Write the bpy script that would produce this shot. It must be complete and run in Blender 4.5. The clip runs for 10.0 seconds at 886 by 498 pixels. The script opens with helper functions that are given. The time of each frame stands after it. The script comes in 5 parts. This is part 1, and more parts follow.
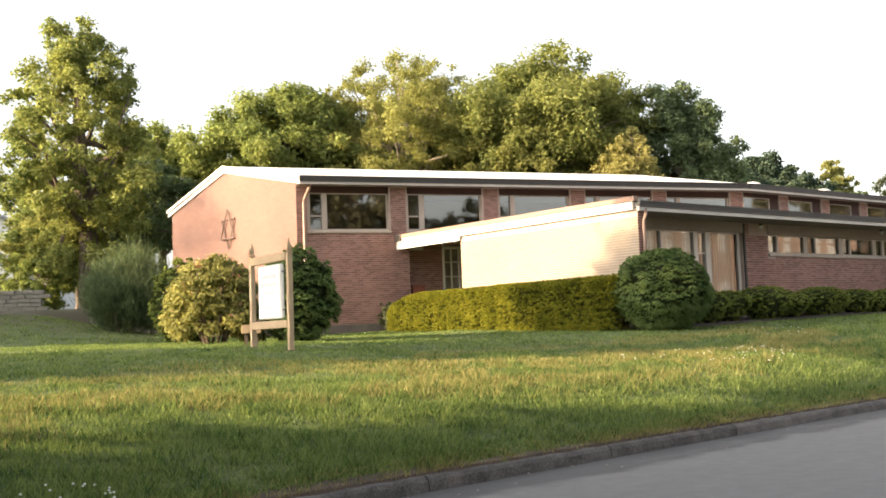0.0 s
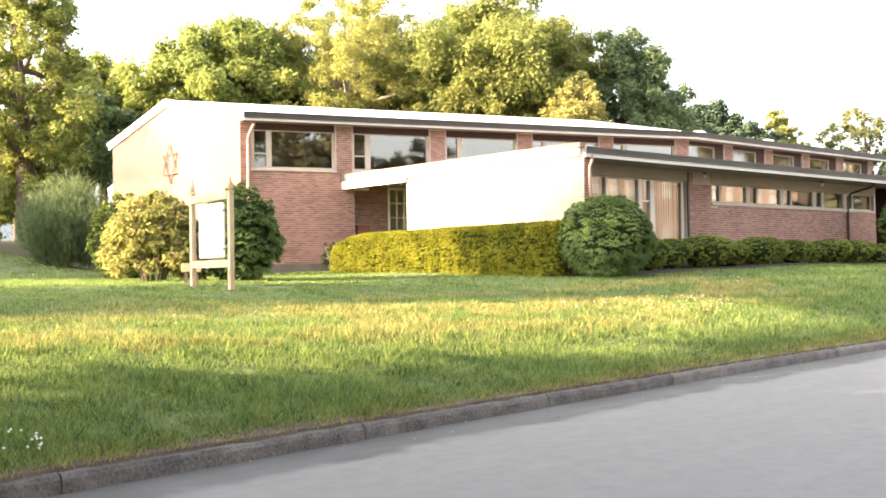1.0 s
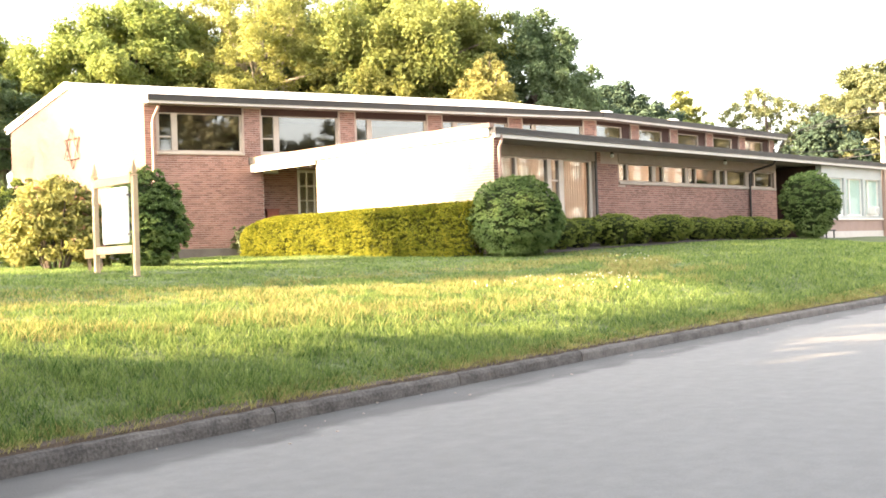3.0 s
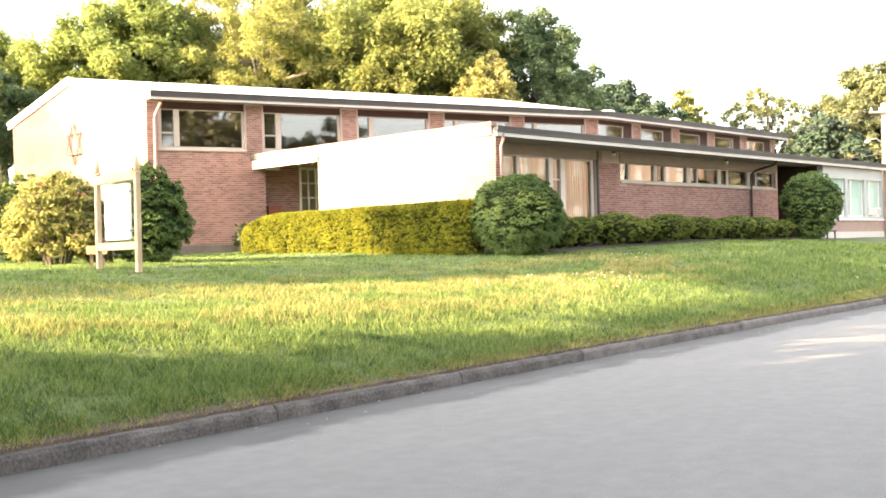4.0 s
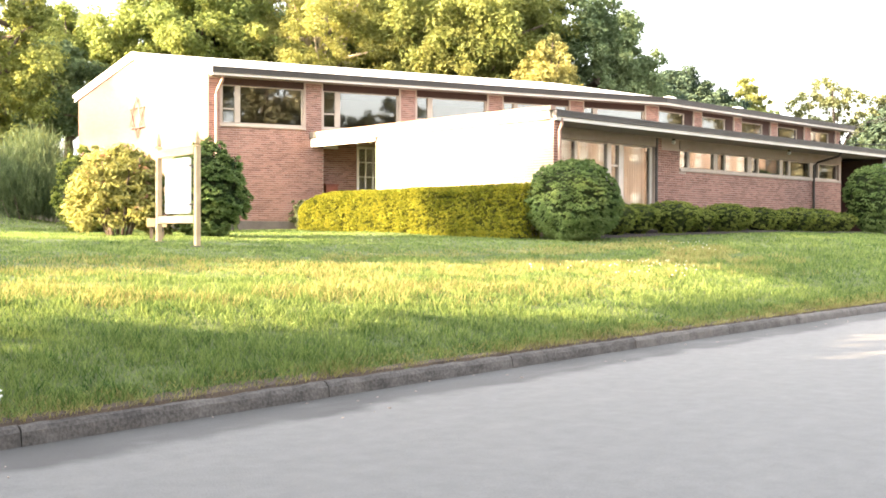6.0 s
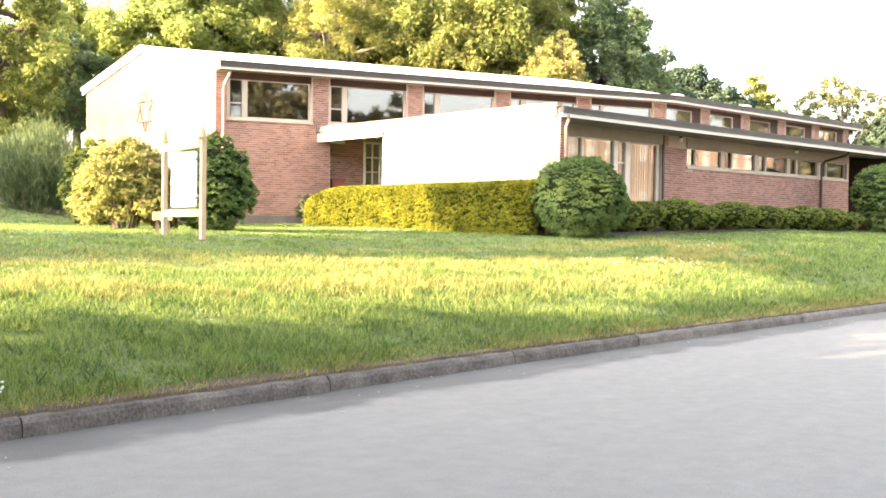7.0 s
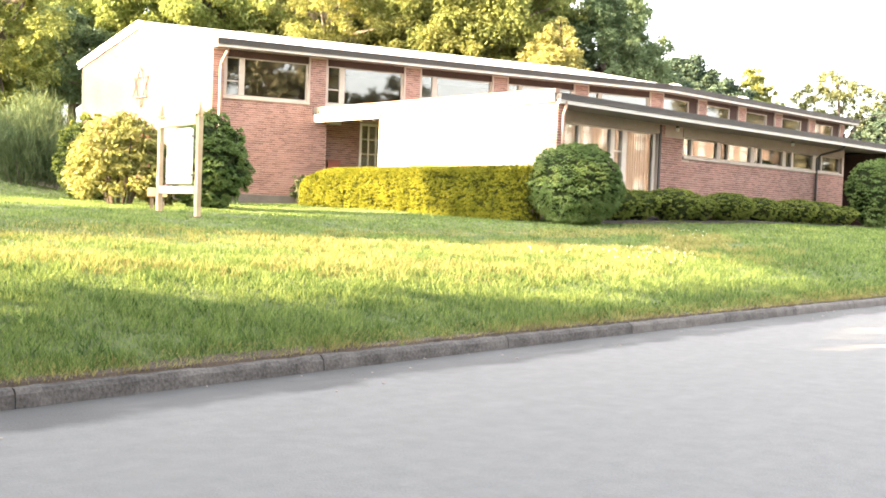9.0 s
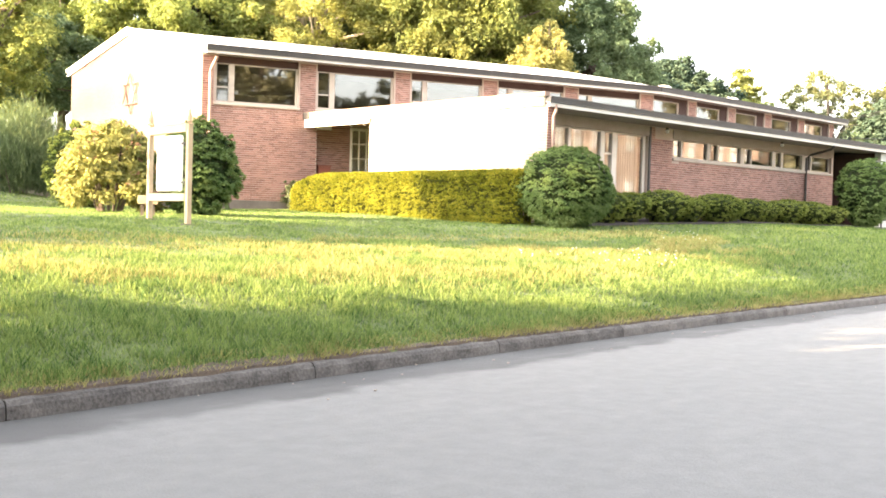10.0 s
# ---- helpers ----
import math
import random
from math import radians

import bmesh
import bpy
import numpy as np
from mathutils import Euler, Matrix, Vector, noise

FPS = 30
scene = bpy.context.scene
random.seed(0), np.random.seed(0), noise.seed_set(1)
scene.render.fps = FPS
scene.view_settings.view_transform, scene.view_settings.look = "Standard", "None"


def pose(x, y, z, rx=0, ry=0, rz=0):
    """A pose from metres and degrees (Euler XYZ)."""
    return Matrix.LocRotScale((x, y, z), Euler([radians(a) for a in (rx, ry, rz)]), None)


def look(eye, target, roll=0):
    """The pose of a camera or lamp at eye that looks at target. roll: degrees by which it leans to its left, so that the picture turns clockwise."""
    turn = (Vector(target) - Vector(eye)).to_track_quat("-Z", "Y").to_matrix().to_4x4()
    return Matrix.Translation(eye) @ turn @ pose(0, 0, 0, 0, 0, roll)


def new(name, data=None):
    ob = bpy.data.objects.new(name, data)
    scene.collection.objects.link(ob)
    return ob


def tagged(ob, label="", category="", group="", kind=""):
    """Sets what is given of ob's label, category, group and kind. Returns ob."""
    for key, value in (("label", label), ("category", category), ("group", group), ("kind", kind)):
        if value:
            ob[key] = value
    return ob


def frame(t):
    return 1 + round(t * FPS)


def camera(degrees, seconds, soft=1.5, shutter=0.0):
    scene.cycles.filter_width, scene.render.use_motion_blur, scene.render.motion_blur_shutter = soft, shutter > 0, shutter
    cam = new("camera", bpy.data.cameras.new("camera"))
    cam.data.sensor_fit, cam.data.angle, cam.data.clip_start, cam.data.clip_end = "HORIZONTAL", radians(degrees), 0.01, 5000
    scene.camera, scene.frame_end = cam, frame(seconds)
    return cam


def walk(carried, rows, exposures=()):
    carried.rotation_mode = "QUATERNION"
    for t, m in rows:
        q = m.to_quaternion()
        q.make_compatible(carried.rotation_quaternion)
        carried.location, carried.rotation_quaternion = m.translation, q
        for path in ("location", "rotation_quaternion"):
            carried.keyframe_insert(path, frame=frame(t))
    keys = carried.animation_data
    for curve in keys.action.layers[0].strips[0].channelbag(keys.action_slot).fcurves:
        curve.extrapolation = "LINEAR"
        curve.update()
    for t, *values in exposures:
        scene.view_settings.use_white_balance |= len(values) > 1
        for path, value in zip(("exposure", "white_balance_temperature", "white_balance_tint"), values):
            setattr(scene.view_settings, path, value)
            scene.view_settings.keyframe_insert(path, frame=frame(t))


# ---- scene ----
# The camera stands on the far lane of a quiet street and pans over a low brick hall.
cam = camera(44.9, 10.0, soft=1.72)
ROWS = [
    (0.0, -0.217, -0.130, 1.512, -38.172, 4.664, 2.125),
    (0.2, -0.179, 0.003, 1.549, -36.032, 2.262, 1.454),
    (0.4, -0.184, -0.048, 1.541, -33.456, 1.605, 0.333),
    (0.5, -0.179, -0.122, 1.553, -33.113, 1.946, 0.424),
    (0.6, -0.134, -0.123, 1.575, -34.095, 0.694, 0.176),
    (0.8, -0.163, -0.098, 1.603, -37.560, 3.852, -0.126),
    (1.0, -0.089, -0.054, 1.598, -41.101, 1.354, 0.935),
    (1.3, -0.077, 0.010, 1.627, -45.530, 0.885, 2.548),
    (1.5, -0.001, 0.076, 1.628, -45.587, 0.616, 4.658),
    (2.0, -0.023, 0.010, 1.617, -46.138, -0.206, 4.089),
    (2.5, -0.013, -0.042, 1.571, -45.787, 0.247, 2.196),
    (4.0, -0.065, -0.056, 1.594, -45.717, 0.161, 1.534),
    (4.5, -0.000, -0.000, 1.600, -46.000, 0.114, -0.022),
    (5.0, -0.071, -0.092, 1.599, -45.271, 0.665, 0.032),
    (5.5, -0.078, -0.050, 1.592, -43.396, -0.437, 0.339),
    (7.0, -0.038, -0.100, 1.590, -42.392, -0.975, -0.705),
    (7.5, -0.041, -0.062, 1.598, -43.589, -0.762, -1.511),
    (8.0, -0.002, -0.036, 1.589, -42.191, -0.914, -1.418),
    (8.5, -0.043, -0.061, 1.581, -43.365, -2.003, -1.506),
    (9.0, -0.060, -0.064, 1.563, -42.753, -1.782, -2.160),
    (9.5, -0.049, -0.072, 1.579, -43.494, -2.220, -1.569),
    (10.0, -0.057, -0.088, 1.597, -43.191, -1.613, -1.566),
]
walk(cam, [(r[0], pose(r[1], r[2], r[3], 90 + r[5], r[6], r[4])) for r in ROWS],
     [(0.0, 2.5), (0.2, 2.85), (0.5, 3.48), (0.8, 3.6), (1.5, 3.76), (2.5, 3.8), (5.5, 3.9), (7.0, 4.05), (10.0, 4.12)])

# ---- light ----
SUN_TO = Vector((-0.944, 0.33, 0.32)).normalized()
world = bpy.data.worlds.new("sky")
scene.world = world
world.use_nodes = True
wn, wl = world.node_tree.nodes, world.node_tree.links
sky = wn.new("ShaderNodeTexSky")
sky.sky_type, sky.sun_disc = "NISHITA", False
sky.sun_elevation, sky.sun_rotation = math.asin(SUN_TO.z), math.atan2(SUN_TO.x, SUN_TO.y)
sky.dust_density, sky.air_density, sky.ozone_density = 4.0, 1.0, 1.0
hazy = wn.new("ShaderNodeHueSaturation")
hazy.inputs["Saturation"].default_value = 0.35
wl.new(sky.outputs[0], hazy.inputs["Color"])
warm_air = wn.new("ShaderNodeMix")
warm_air.data_type, warm_air.blend_type = "RGBA", "MULTIPLY"
warm_air.inputs["Factor"].default_value = 1.0
warm_air.inputs[7].default_value = (1.05, 1.0, 0.965, 1)
wl.new(hazy.outputs[0], warm_air.inputs[6])
wl.new(warm_air.outputs[2], wn["Background"].inputs["Color"])
wn["Background"].inputs["Strength"].default_value = 0.104
sun = new("sun", bpy.data.lights.new("sun", "SUN"))
sun.data.energy, sun.data.angle, sun.data.color = 3.15, radians(0.6), (1.0, 0.73, 0.45)
sun.matrix_world = look(SUN_TO * 100, (0, 0, 0))


# ---- materials ----
def material(name, dark, light, rough=0.8, scale=6.0, fine=60.0, bump=0.2, vary=None, metal=0.0, spread=0.25, coat=0.0):
    """Two scales of noise mix dark and light; vary: 'island' or 'object' shifts the value from piece to piece."""
    m = bpy.data.materials.new(name)
    m.use_nodes = True
    n, l = m.node_tree.nodes, m.node_tree.links
    b = n["Principled BSDF"]
    b.inputs["Roughness"].default_value, b.inputs["Metallic"].default_value = rough, metal
    b.inputs["Coat Weight"].default_value = coat
    co = n.new("ShaderNodeTexCoord")
    geo = n.new("ShaderNodeNewGeometry")
    big, small = n.new("ShaderNodeTexNoise"), n.new("ShaderNodeTexNoise")
    big.inputs["Scale"].default_value, small.inputs["Scale"].default_value = scale, fine
    big.inputs["Detail"].default_value, small.inputs["Detail"].default_value = 4, 3
    for t in (big, small):
        l.new(geo.outputs["Position"], t.inputs["Vector"])
    add = n.new("ShaderNodeMath")
    add.operation = "MULTIPLY_ADD"
    add.inputs[1].default_value = 0.5
    l.new(small.outputs["Fac"], add.inputs[0])
    half = n.new("ShaderNodeMath")
    half.operation = "MULTIPLY"
    half.inputs[1].default_value = 0.5
    l.new(big.outputs["Fac"], half.inputs[0])
    l.new(half.outputs[0], add.inputs[2])
    value = add
    if vary:
        rnd = n.new("ShaderNodeMath")
        rnd.operation = "MULTIPLY_ADD"
        rnd.inputs[1].default_value = spread
        if vary == "object":
            l.new(n.new("ShaderNodeObjectInfo").outputs["Random"], rnd.inputs[0])
        else:
            l.new(geo.outputs["Random Per Island"], rnd.inputs[0])
        shift = n.new("ShaderNodeMath")
        shift.operation = "SUBTRACT"
        shift.inputs[1].default_value = spread / 2
        l.new(add.outputs[0], shift.inputs[0])
        l.new(shift.outputs[0], rnd.inputs[2])
        value = rnd
    ramp = n.new("ShaderNodeValToRGB")
    ramp.color_ramp.elements[0].position, ramp.color_ramp.elements[1].position = 0.3, 0.7
    ramp.color_ramp.elements[0].color, ramp.color_ramp.elements[1].color = (*dark, 1), (*light, 1)
    l.new(value.outputs[0], ramp.inputs["Fac"])
    l.new(ramp.outputs[0], b.inputs["Base Color"])
    if bump:
        bm = n.new("ShaderNodeBump")
        bm.inputs["Strength"].default_value, bm.inputs["Distance"].default_value = bump, 0.02
        l.new(add.outputs[0], bm.inputs["Height"])
        l.new(bm.outputs[0], b.inputs["Normal"])
    return m


def leaf_material(name, dark, light, glow=0.45, patch=0.25, spread=0.45, low=0.42):
    """Leaves: diffuse with light coming through; every leaf its own shade."""
    m = bpy.data.materials.new(name)
    m.use_nodes = True
    n, l = m.node_tree.nodes, m.node_tree.links
    b = n["Principled BSDF"]
    b.inputs["Roughness"].default_value = 0.75
    b.inputs["Specular IOR Level"].default_value = 0.12
    geo, noise_t = n.new("ShaderNodeNewGeometry"), n.new("ShaderNodeTexNoise")
    noise_t.inputs["Scale"].default_value = patch
    noise_t.inputs["Detail"].default_value = 5
    l.new(geo.outputs["Position"], noise_t.inputs["Vector"])
    mix = n.new("ShaderNodeMath")
    mix.operation = "MULTIPLY_ADD"
    mix.inputs[1].default_value = spread
    l.new(geo.outputs["Random Per Island"], mix.inputs[0])
    l.new(noise_t.outputs["Fac"], mix.inputs[2])
    ramp = n.new("ShaderNodeValToRGB")
    ramp.color_ramp.elements[0].position, ramp.color_ramp.elements[1].position = low, 1.0
    ramp.color_ramp.elements[0].color, ramp.color_ramp.elements[1].color = (*dark, 1), (*light, 1)
    l.new(mix.outputs[0], ramp.inputs["Fac"])
    l.new(ramp.outputs[0], b.inputs["Base Color"])
    tr = n.new("ShaderNodeBsdfTranslucent")
    warm = n.new("ShaderNodeMix")
    warm.data_type, warm.blend_type = "RGBA", "MULTIPLY"
    warm.inputs["Factor"].default_value = 1.0
    l.new(ramp.outputs[0], warm.inputs[6])
    warm.inputs[7].default_value = (1.0, 1.0, 0.82, 1)
    l.new(warm.outputs[2], tr.inputs["Color"])
    ms = n.new("ShaderNodeMixShader")
    ms.inputs["Fac"].default_value = glow
    l.new(b.outputs[0], ms.inputs[1])
    l.new(tr.outputs[0], ms.inputs[2])
    l.new(ms.outputs[0], n["Material Output"].inputs["Surface"])
    return m


def glass_material(name, tint, mirror, coated=True):
    """Window glass: a thin coated pane that lets the room show and mirrors the street."""
    m = bpy.data.materials.new(name)
    m.use_nodes = True
    n, l = m.node_tree.nodes, m.node_tree.links
    n.remove(n["Principled BSDF"])
    tp, gl, ms, fr = n.new("ShaderNodeBsdfTransparent"), n.new("ShaderNodeBsdfGlossy"), n.new("ShaderNodeMixShader"), n.new("ShaderNodeFresnel")
    tp.inputs["Color"].default_value = (*tint, 1)
    gl.inputs["Roughness"].default_value = 0.025
    fr.inputs["IOR"].default_value = 1.5
    add = n.new("ShaderNodeMath")
    add.operation = "ADD"
    add.use_clamp = True
    add.inputs[1].default_value = mirror
    wob, bp = n.new("ShaderNodeTexNoise"), n.new("ShaderNodeBump")
    wob.inputs["Scale"].default_value = 0.9
    bp.inputs["Strength"].default_value, bp.inputs["Distance"].default_value = 0.06, 0.02
    l.new(wob.outputs["Fac"], bp.inputs["Height"])
    l.new(bp.outputs[0], gl.inputs["Normal"])
    if coated:
        l.new(fr.outputs[0], add.inputs[0])
    else:
        lw, pw = n.new("ShaderNodeLayerWeight"), n.new("ShaderNodeMath")
        pw.operation = "POWER"
        pw.inputs[1].default_value = 5.0
        l.new(lw.outputs["Facing"], pw.inputs[0])
        l.new(pw.outputs[0], add.inputs[0])
    l.new(add.outputs[0], ms.inputs["Fac"])
    l.new(tp.outputs[0], ms.inputs[1])
    l.new(gl.outputs[0], ms.inputs[2])
    l.new(ms.outputs[0], n["Material Output"].inputs["Surface"])
    return m


MATT_MAROON = material("matt dark maroon", (0.03, 0.013, 0.01), (0.062, 0.03, 0.023), 0.9, 2, 30, 0.05)
RED_BRICK = material("red brick", (0.175, 0.084, 0.066), (0.325, 0.17, 0.136), 0.85, 0.9, 40, 0.3, "island", spread=0.4)
RED_BRICK_PIECE = material("red brick piece", (0.175, 0.084, 0.066), (0.325, 0.17, 0.136), 0.85, 0.9, 40, 0.3, "object", spread=0.4)
PALE_BRICK = material("pale brick", (0.145, 0.074, 0.058), (0.212, 0.124, 0.098), 0.8, 0.35, 40, 0.3, "island", spread=0.12)
CREAM_BRICK = material("cream brick", (0.215, 0.172, 0.122), (0.285, 0.232, 0.168), 0.7, 0.6, 40, 0.25, "island", spread=0.12)
PALE_MORTAR = material("pale mortar", (0.135, 0.085, 0.07), (0.185, 0.128, 0.105), 0.95, 3, 80, 0.3)
MORTAR = material("mortar", (0.33, 0.258, 0.216), (0.45, 0.368, 0.313), 0.95, 3, 80, 0.3)
CONCRETE = material("concrete", (0.09, 0.075, 0.066), (0.17, 0.145, 0.125), 0.9, 2.5, 70, 0.4)
KERB_STONE = material("worn concrete kerb", (0.046, 0.041, 0.038), (0.165, 0.15, 0.136), 0.95, 3.5, 34, 1.0, "object")
ASPHALT = material("worn asphalt", (0.146, 0.144, 0.139), (0.192, 0.189, 0.182), 0.85, 5.0, 60, 0.6)
def gutter_dirt(m):
    """Damp grit along the foot of the kerb, thinning out unevenly towards the road."""
    n, l = m.node_tree.nodes, m.node_tree.links
    b = n["Principled BSDF"]
    base = b.inputs["Base Color"].links[0].from_socket
    geo, xyz = n.new("ShaderNodeNewGeometry"), n.new("ShaderNodeSeparateXYZ")
    l.new(geo.outputs["Position"], xyz.inputs[0])

    def calc(op, a, c, d=None):
        k = n.new("ShaderNodeMath")
        k.operation = op
        for i, v in enumerate((a, c, d)):
            if v is None:
                continue
            if isinstance(v, (int, float)):
                k.inputs[i].default_value = v
            else:
                l.new(v, k.inputs[i])
        return k.outputs[0]

    x, y = xyz.outputs[0], xyz.outputs[1]
    line = calc("MULTIPLY_ADD", x, calc("MULTIPLY_ADD", x, -0.0012, 0.155), 7.45)
    gap = calc("SUBTRACT", line, y)
    grit = n.new("ShaderNodeTexNoise")
    grit.inputs["Scale"].default_value, grit.inputs["Detail"].default_value = 1.1, 8
    l.new(geo.outputs["Position"], grit.inputs["Vector"])
    reach = calc("MULTIPLY_ADD", grit.outputs["Fac"], 0.9, 0.32)
    drift = n.new("ShaderNodeTexNoise")
    drift.inputs["Scale"].default_value, drift.inputs["Detail"].default_value = 0.55, 3
    l.new(geo.outputs["Position"], drift.inputs["Vector"])
    sand_fac = drift.outputs["Fac"]
    amount = n.new("ShaderNodeMapRange")
    amount.inputs["From Min"].default_value, amount.inputs["From Max"].default_value = 0.10, -0.12
    l.new(calc("SUBTRACT", gap, reach), amount.inputs["Value"])
    mix = n.new("ShaderNodeMix")
    mix.data_type = "RGBA"
    l.new(calc("MULTIPLY", amount.outputs[0], calc("MULTIPLY_ADD", sand_fac, 0.7, 0.42)), mix.inputs["Factor"])
    l.new(base, mix.inputs[6])
    mix.inputs[7].default_value = (0.066, 0.064, 0.062, 1)
    along = n.new("ShaderNodeCombineXYZ")
    l.new(calc("MULTIPLY", x, 0.9), along.inputs[0])
    l.new(calc("MULTIPLY", gap, 3.0), along.inputs[1])
    sand = n.new("ShaderNodeTexNoise")
    sand.inputs["Scale"].default_value, sand.inputs["Detail"].default_value = 1.0, 6
    l.new(along.outputs[0], sand.inputs["Vector"])
    streak = n.new("ShaderNodeMapRange")
    streak.inputs["From Min"].default_value, streak.inputs["From Max"].default_value = 0.54, 0.68
    l.new(sand.outputs["Fac"], streak.inputs["Value"])
    pale = n.new("ShaderNodeMix")
    pale.data_type = "RGBA"
    l.new(calc("MULTIPLY", streak.outputs[0], 0.13), pale.inputs["Factor"])
    l.new(mix.outputs[2], pale.inputs[6])
    pale.inputs[7].default_value = (0.25, 0.243, 0.23, 1)
    l.new(pale.outputs[2], b.inputs["Base Color"])


gutter_dirt(ASPHALT)
ASPHALT.node_tree.nodes["Principled BSDF"].inputs["Specular IOR Level"].default_value = 0.3
WHITE_PAINT = material("white paint", (0.62, 0.60, 0.55), (0.80, 0.78, 0.73), 0.55, 2.5, 50, 0.08)
TAUPE_PAINT = material("taupe window paint", (0.33, 0.275, 0.23), (0.45, 0.39, 0.33), 0.55, 3, 60, 0.08)
BROWN_METAL = material("dark brown metal", (0.022, 0.019, 0.017), (0.055, 0.049, 0.045), 0.6, 2, 40, 0.05)
PINK_METAL = material("taupe downpipe", (0.24, 0.155, 0.12), (0.36, 0.25, 0.20), 0.55, 3, 40, 0.05)
SOFFIT = material("soffit board", (0.20, 0.17, 0.14), (0.30, 0.26, 0.22), 0.8, 2, 40, 0.05)
ROOF_WHITE = material("white roof membrane", (0.66, 0.65, 0.62), (0.80, 0.79, 0.76), 0.5, 0.6, 20, 0.05)
ROOF_GREY = material("grey roofing", (0.13, 0.12, 0.115), (0.25, 0.235, 0.22), 0.9, 1.5, 60, 0.4)
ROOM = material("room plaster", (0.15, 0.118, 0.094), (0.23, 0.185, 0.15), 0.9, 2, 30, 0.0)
DOOR_RED = material("red brown door", (0.20, 0.06, 0.04), (0.30, 0.10, 0.07), 0.5, 3, 40, 0.05)
TIMBER = material("weathered cedar", (0.33, 0.235, 0.14), (0.48, 0.37, 0.235), 0.75, 3, 45, 0.25)
SIGN_WHITE = material("sign face", (0.74, 0.74, 0.72), (0.82, 0.82, 0.80), 0.4, 2, 30, 0.02)
SIGN_GREY = material("sign lettering", (0.48, 0.49, 0.53), (0.60, 0.61, 0.65), 0.6, 5, 30, 0.0)
IRON = material("weathered bronze", (0.10, 0.068, 0.053), (0.165, 0.118, 0.093), 0.7, 8, 60, 0.1)
BARK = material("bark", (0.05, 0.038, 0.028), (0.16, 0.125, 0.095), 0.95, 3, 25, 0.9)
PALE_BARK = material("pale bark", (0.22, 0.18, 0.13), (0.42, 0.36, 0.27), 0.9, 3, 25, 0.6)
LAWN = material("lawn", (0.035, 0.06, 0.016), (0.12, 0.14, 0.045), 0.95, 0.8, 25, 0.6)
def bank_litter_shade(m):
    """Brown leaf litter and worn earth, plus painted shade, under the ash and the tall shrubs, with a ragged edge."""
    n, l = m.node_tree.nodes, m.node_tree.links
    b = n["Principled BSDF"]
    base = b.inputs["Base Color"].links[0].from_socket
    geo, place, size = n.new("ShaderNodeNewGeometry"), n.new("ShaderNodeVectorMath"), n.new("ShaderNodeVectorMath")
    place.operation, size.operation = "SUBTRACT", "MULTIPLY"
    place.inputs[1].default_value = (15.0, 43.5, 3.0)
    size.inputs[1].default_value = (0.16, 0.085, 0.0)
    l.new(geo.outputs["Position"], place.inputs[0])
    l.new(place.outputs[0], size.inputs[0])
    far, ragged = n.new("ShaderNodeVectorMath"), n.new("ShaderNodeTexNoise")
    far.operation = "LENGTH"
    l.new(size.outputs[0], far.inputs[0])
    ragged.inputs["Scale"].default_value, ragged.inputs["Detail"].default_value = 0.6, 6
    l.new(geo.outputs["Position"], ragged.inputs["Vector"])
    add, amount = n.new("ShaderNodeMath"), n.new("ShaderNodeMapRange")
    add.operation = "ADD"
    l.new(far.outputs["Value"], add.inputs[0])
    l.new(ragged.outputs["Fac"], add.inputs[1])
    amount.inputs["From Min"].default_value, amount.inputs["From Max"].default_value = 1.65, 1.15
    amount.inputs["To Max"].default_value = 0.85
    l.new(add.outputs[0], amount.inputs["Value"])
    mix = n.new("ShaderNodeMix")
    mix.data_type = "RGBA"
    l.new(amount.outputs[0], mix.inputs["Factor"])
    l.new(base, mix.inputs[6])
    mix.inputs[7].default_value = (0.042, 0.034, 0.02, 1)
    l.new(mix.outputs[2], b.inputs["Base Color"])


bank_litter_shade(LAWN)
SIDING = material("white siding", (0.46, 0.47, 0.48), (0.58, 0.59, 0.60), 0.6, 0.8, 20, 0.05)
SHINGLE = material("grey shingle", (0.14, 0.14, 0.145), (0.26, 0.26, 0.265), 0.9, 2, 30, 0.3)
BLACK_PAINT = material("black paint", (0.008, 0.008, 0.009), (0.018, 0.018, 0.02), 0.7, 3, 30, 0.0)
BLUE_PANEL = material("pale blue panel", (0.34, 0.36, 0.35), (0.44, 0.46, 0.45), 0.6, 1.5, 30, 0.04)
POLE_WOOD = material("silvery pole wood", (0.15, 0.13, 0.11), (0.25, 0.22, 0.19), 0.9, 2, 30, 0.4)
STEEL = material("galvanised steel", (0.28, 0.285, 0.29), (0.40, 0.41, 0.415), 0.5, 3, 30, 0.05, metal=0.3)
PALE_BACKING = material("pale aqua backing", (0.47, 0.53, 0.505), (0.60, 0.65, 0.625), 0.8, 2, 30, 0.05)
SOIL = material("bare soil", (0.03, 0.022, 0.016), (0.115, 0.082, 0.056), 0.95, 4, 45, 0.9)
FIELD_STONE = material("garden wall stone", (0.15, 0.14, 0.125), (0.29, 0.275, 0.25), 0.9, 2, 25, 0.5, "island")
ORANGE_BRICK = material("orange brick", (0.40, 0.275, 0.20), (0.50, 0.36, 0.27), 0.85, 1.0, 30, 0.2)
GLASS = glass_material("window glass", (0.8, 0.79, 0.76), 0.13)
GLASS_DARK = glass_material("dark screened glass", (0.34, 0.31, 0.29), 0.03)
GLASS_CLEAR = glass_material("old window glass", (0.86, 0.87, 0.87), 0.08, False)
GLASS_AQUA = glass_material("pale aqua glass", (0.93, 0.99, 0.97), 0.05, False)
LEAF_DEEP = leaf_material("deep green leaves", (0.085, 0.125, 0.064), (0.17, 0.22, 0.112), 0.52)
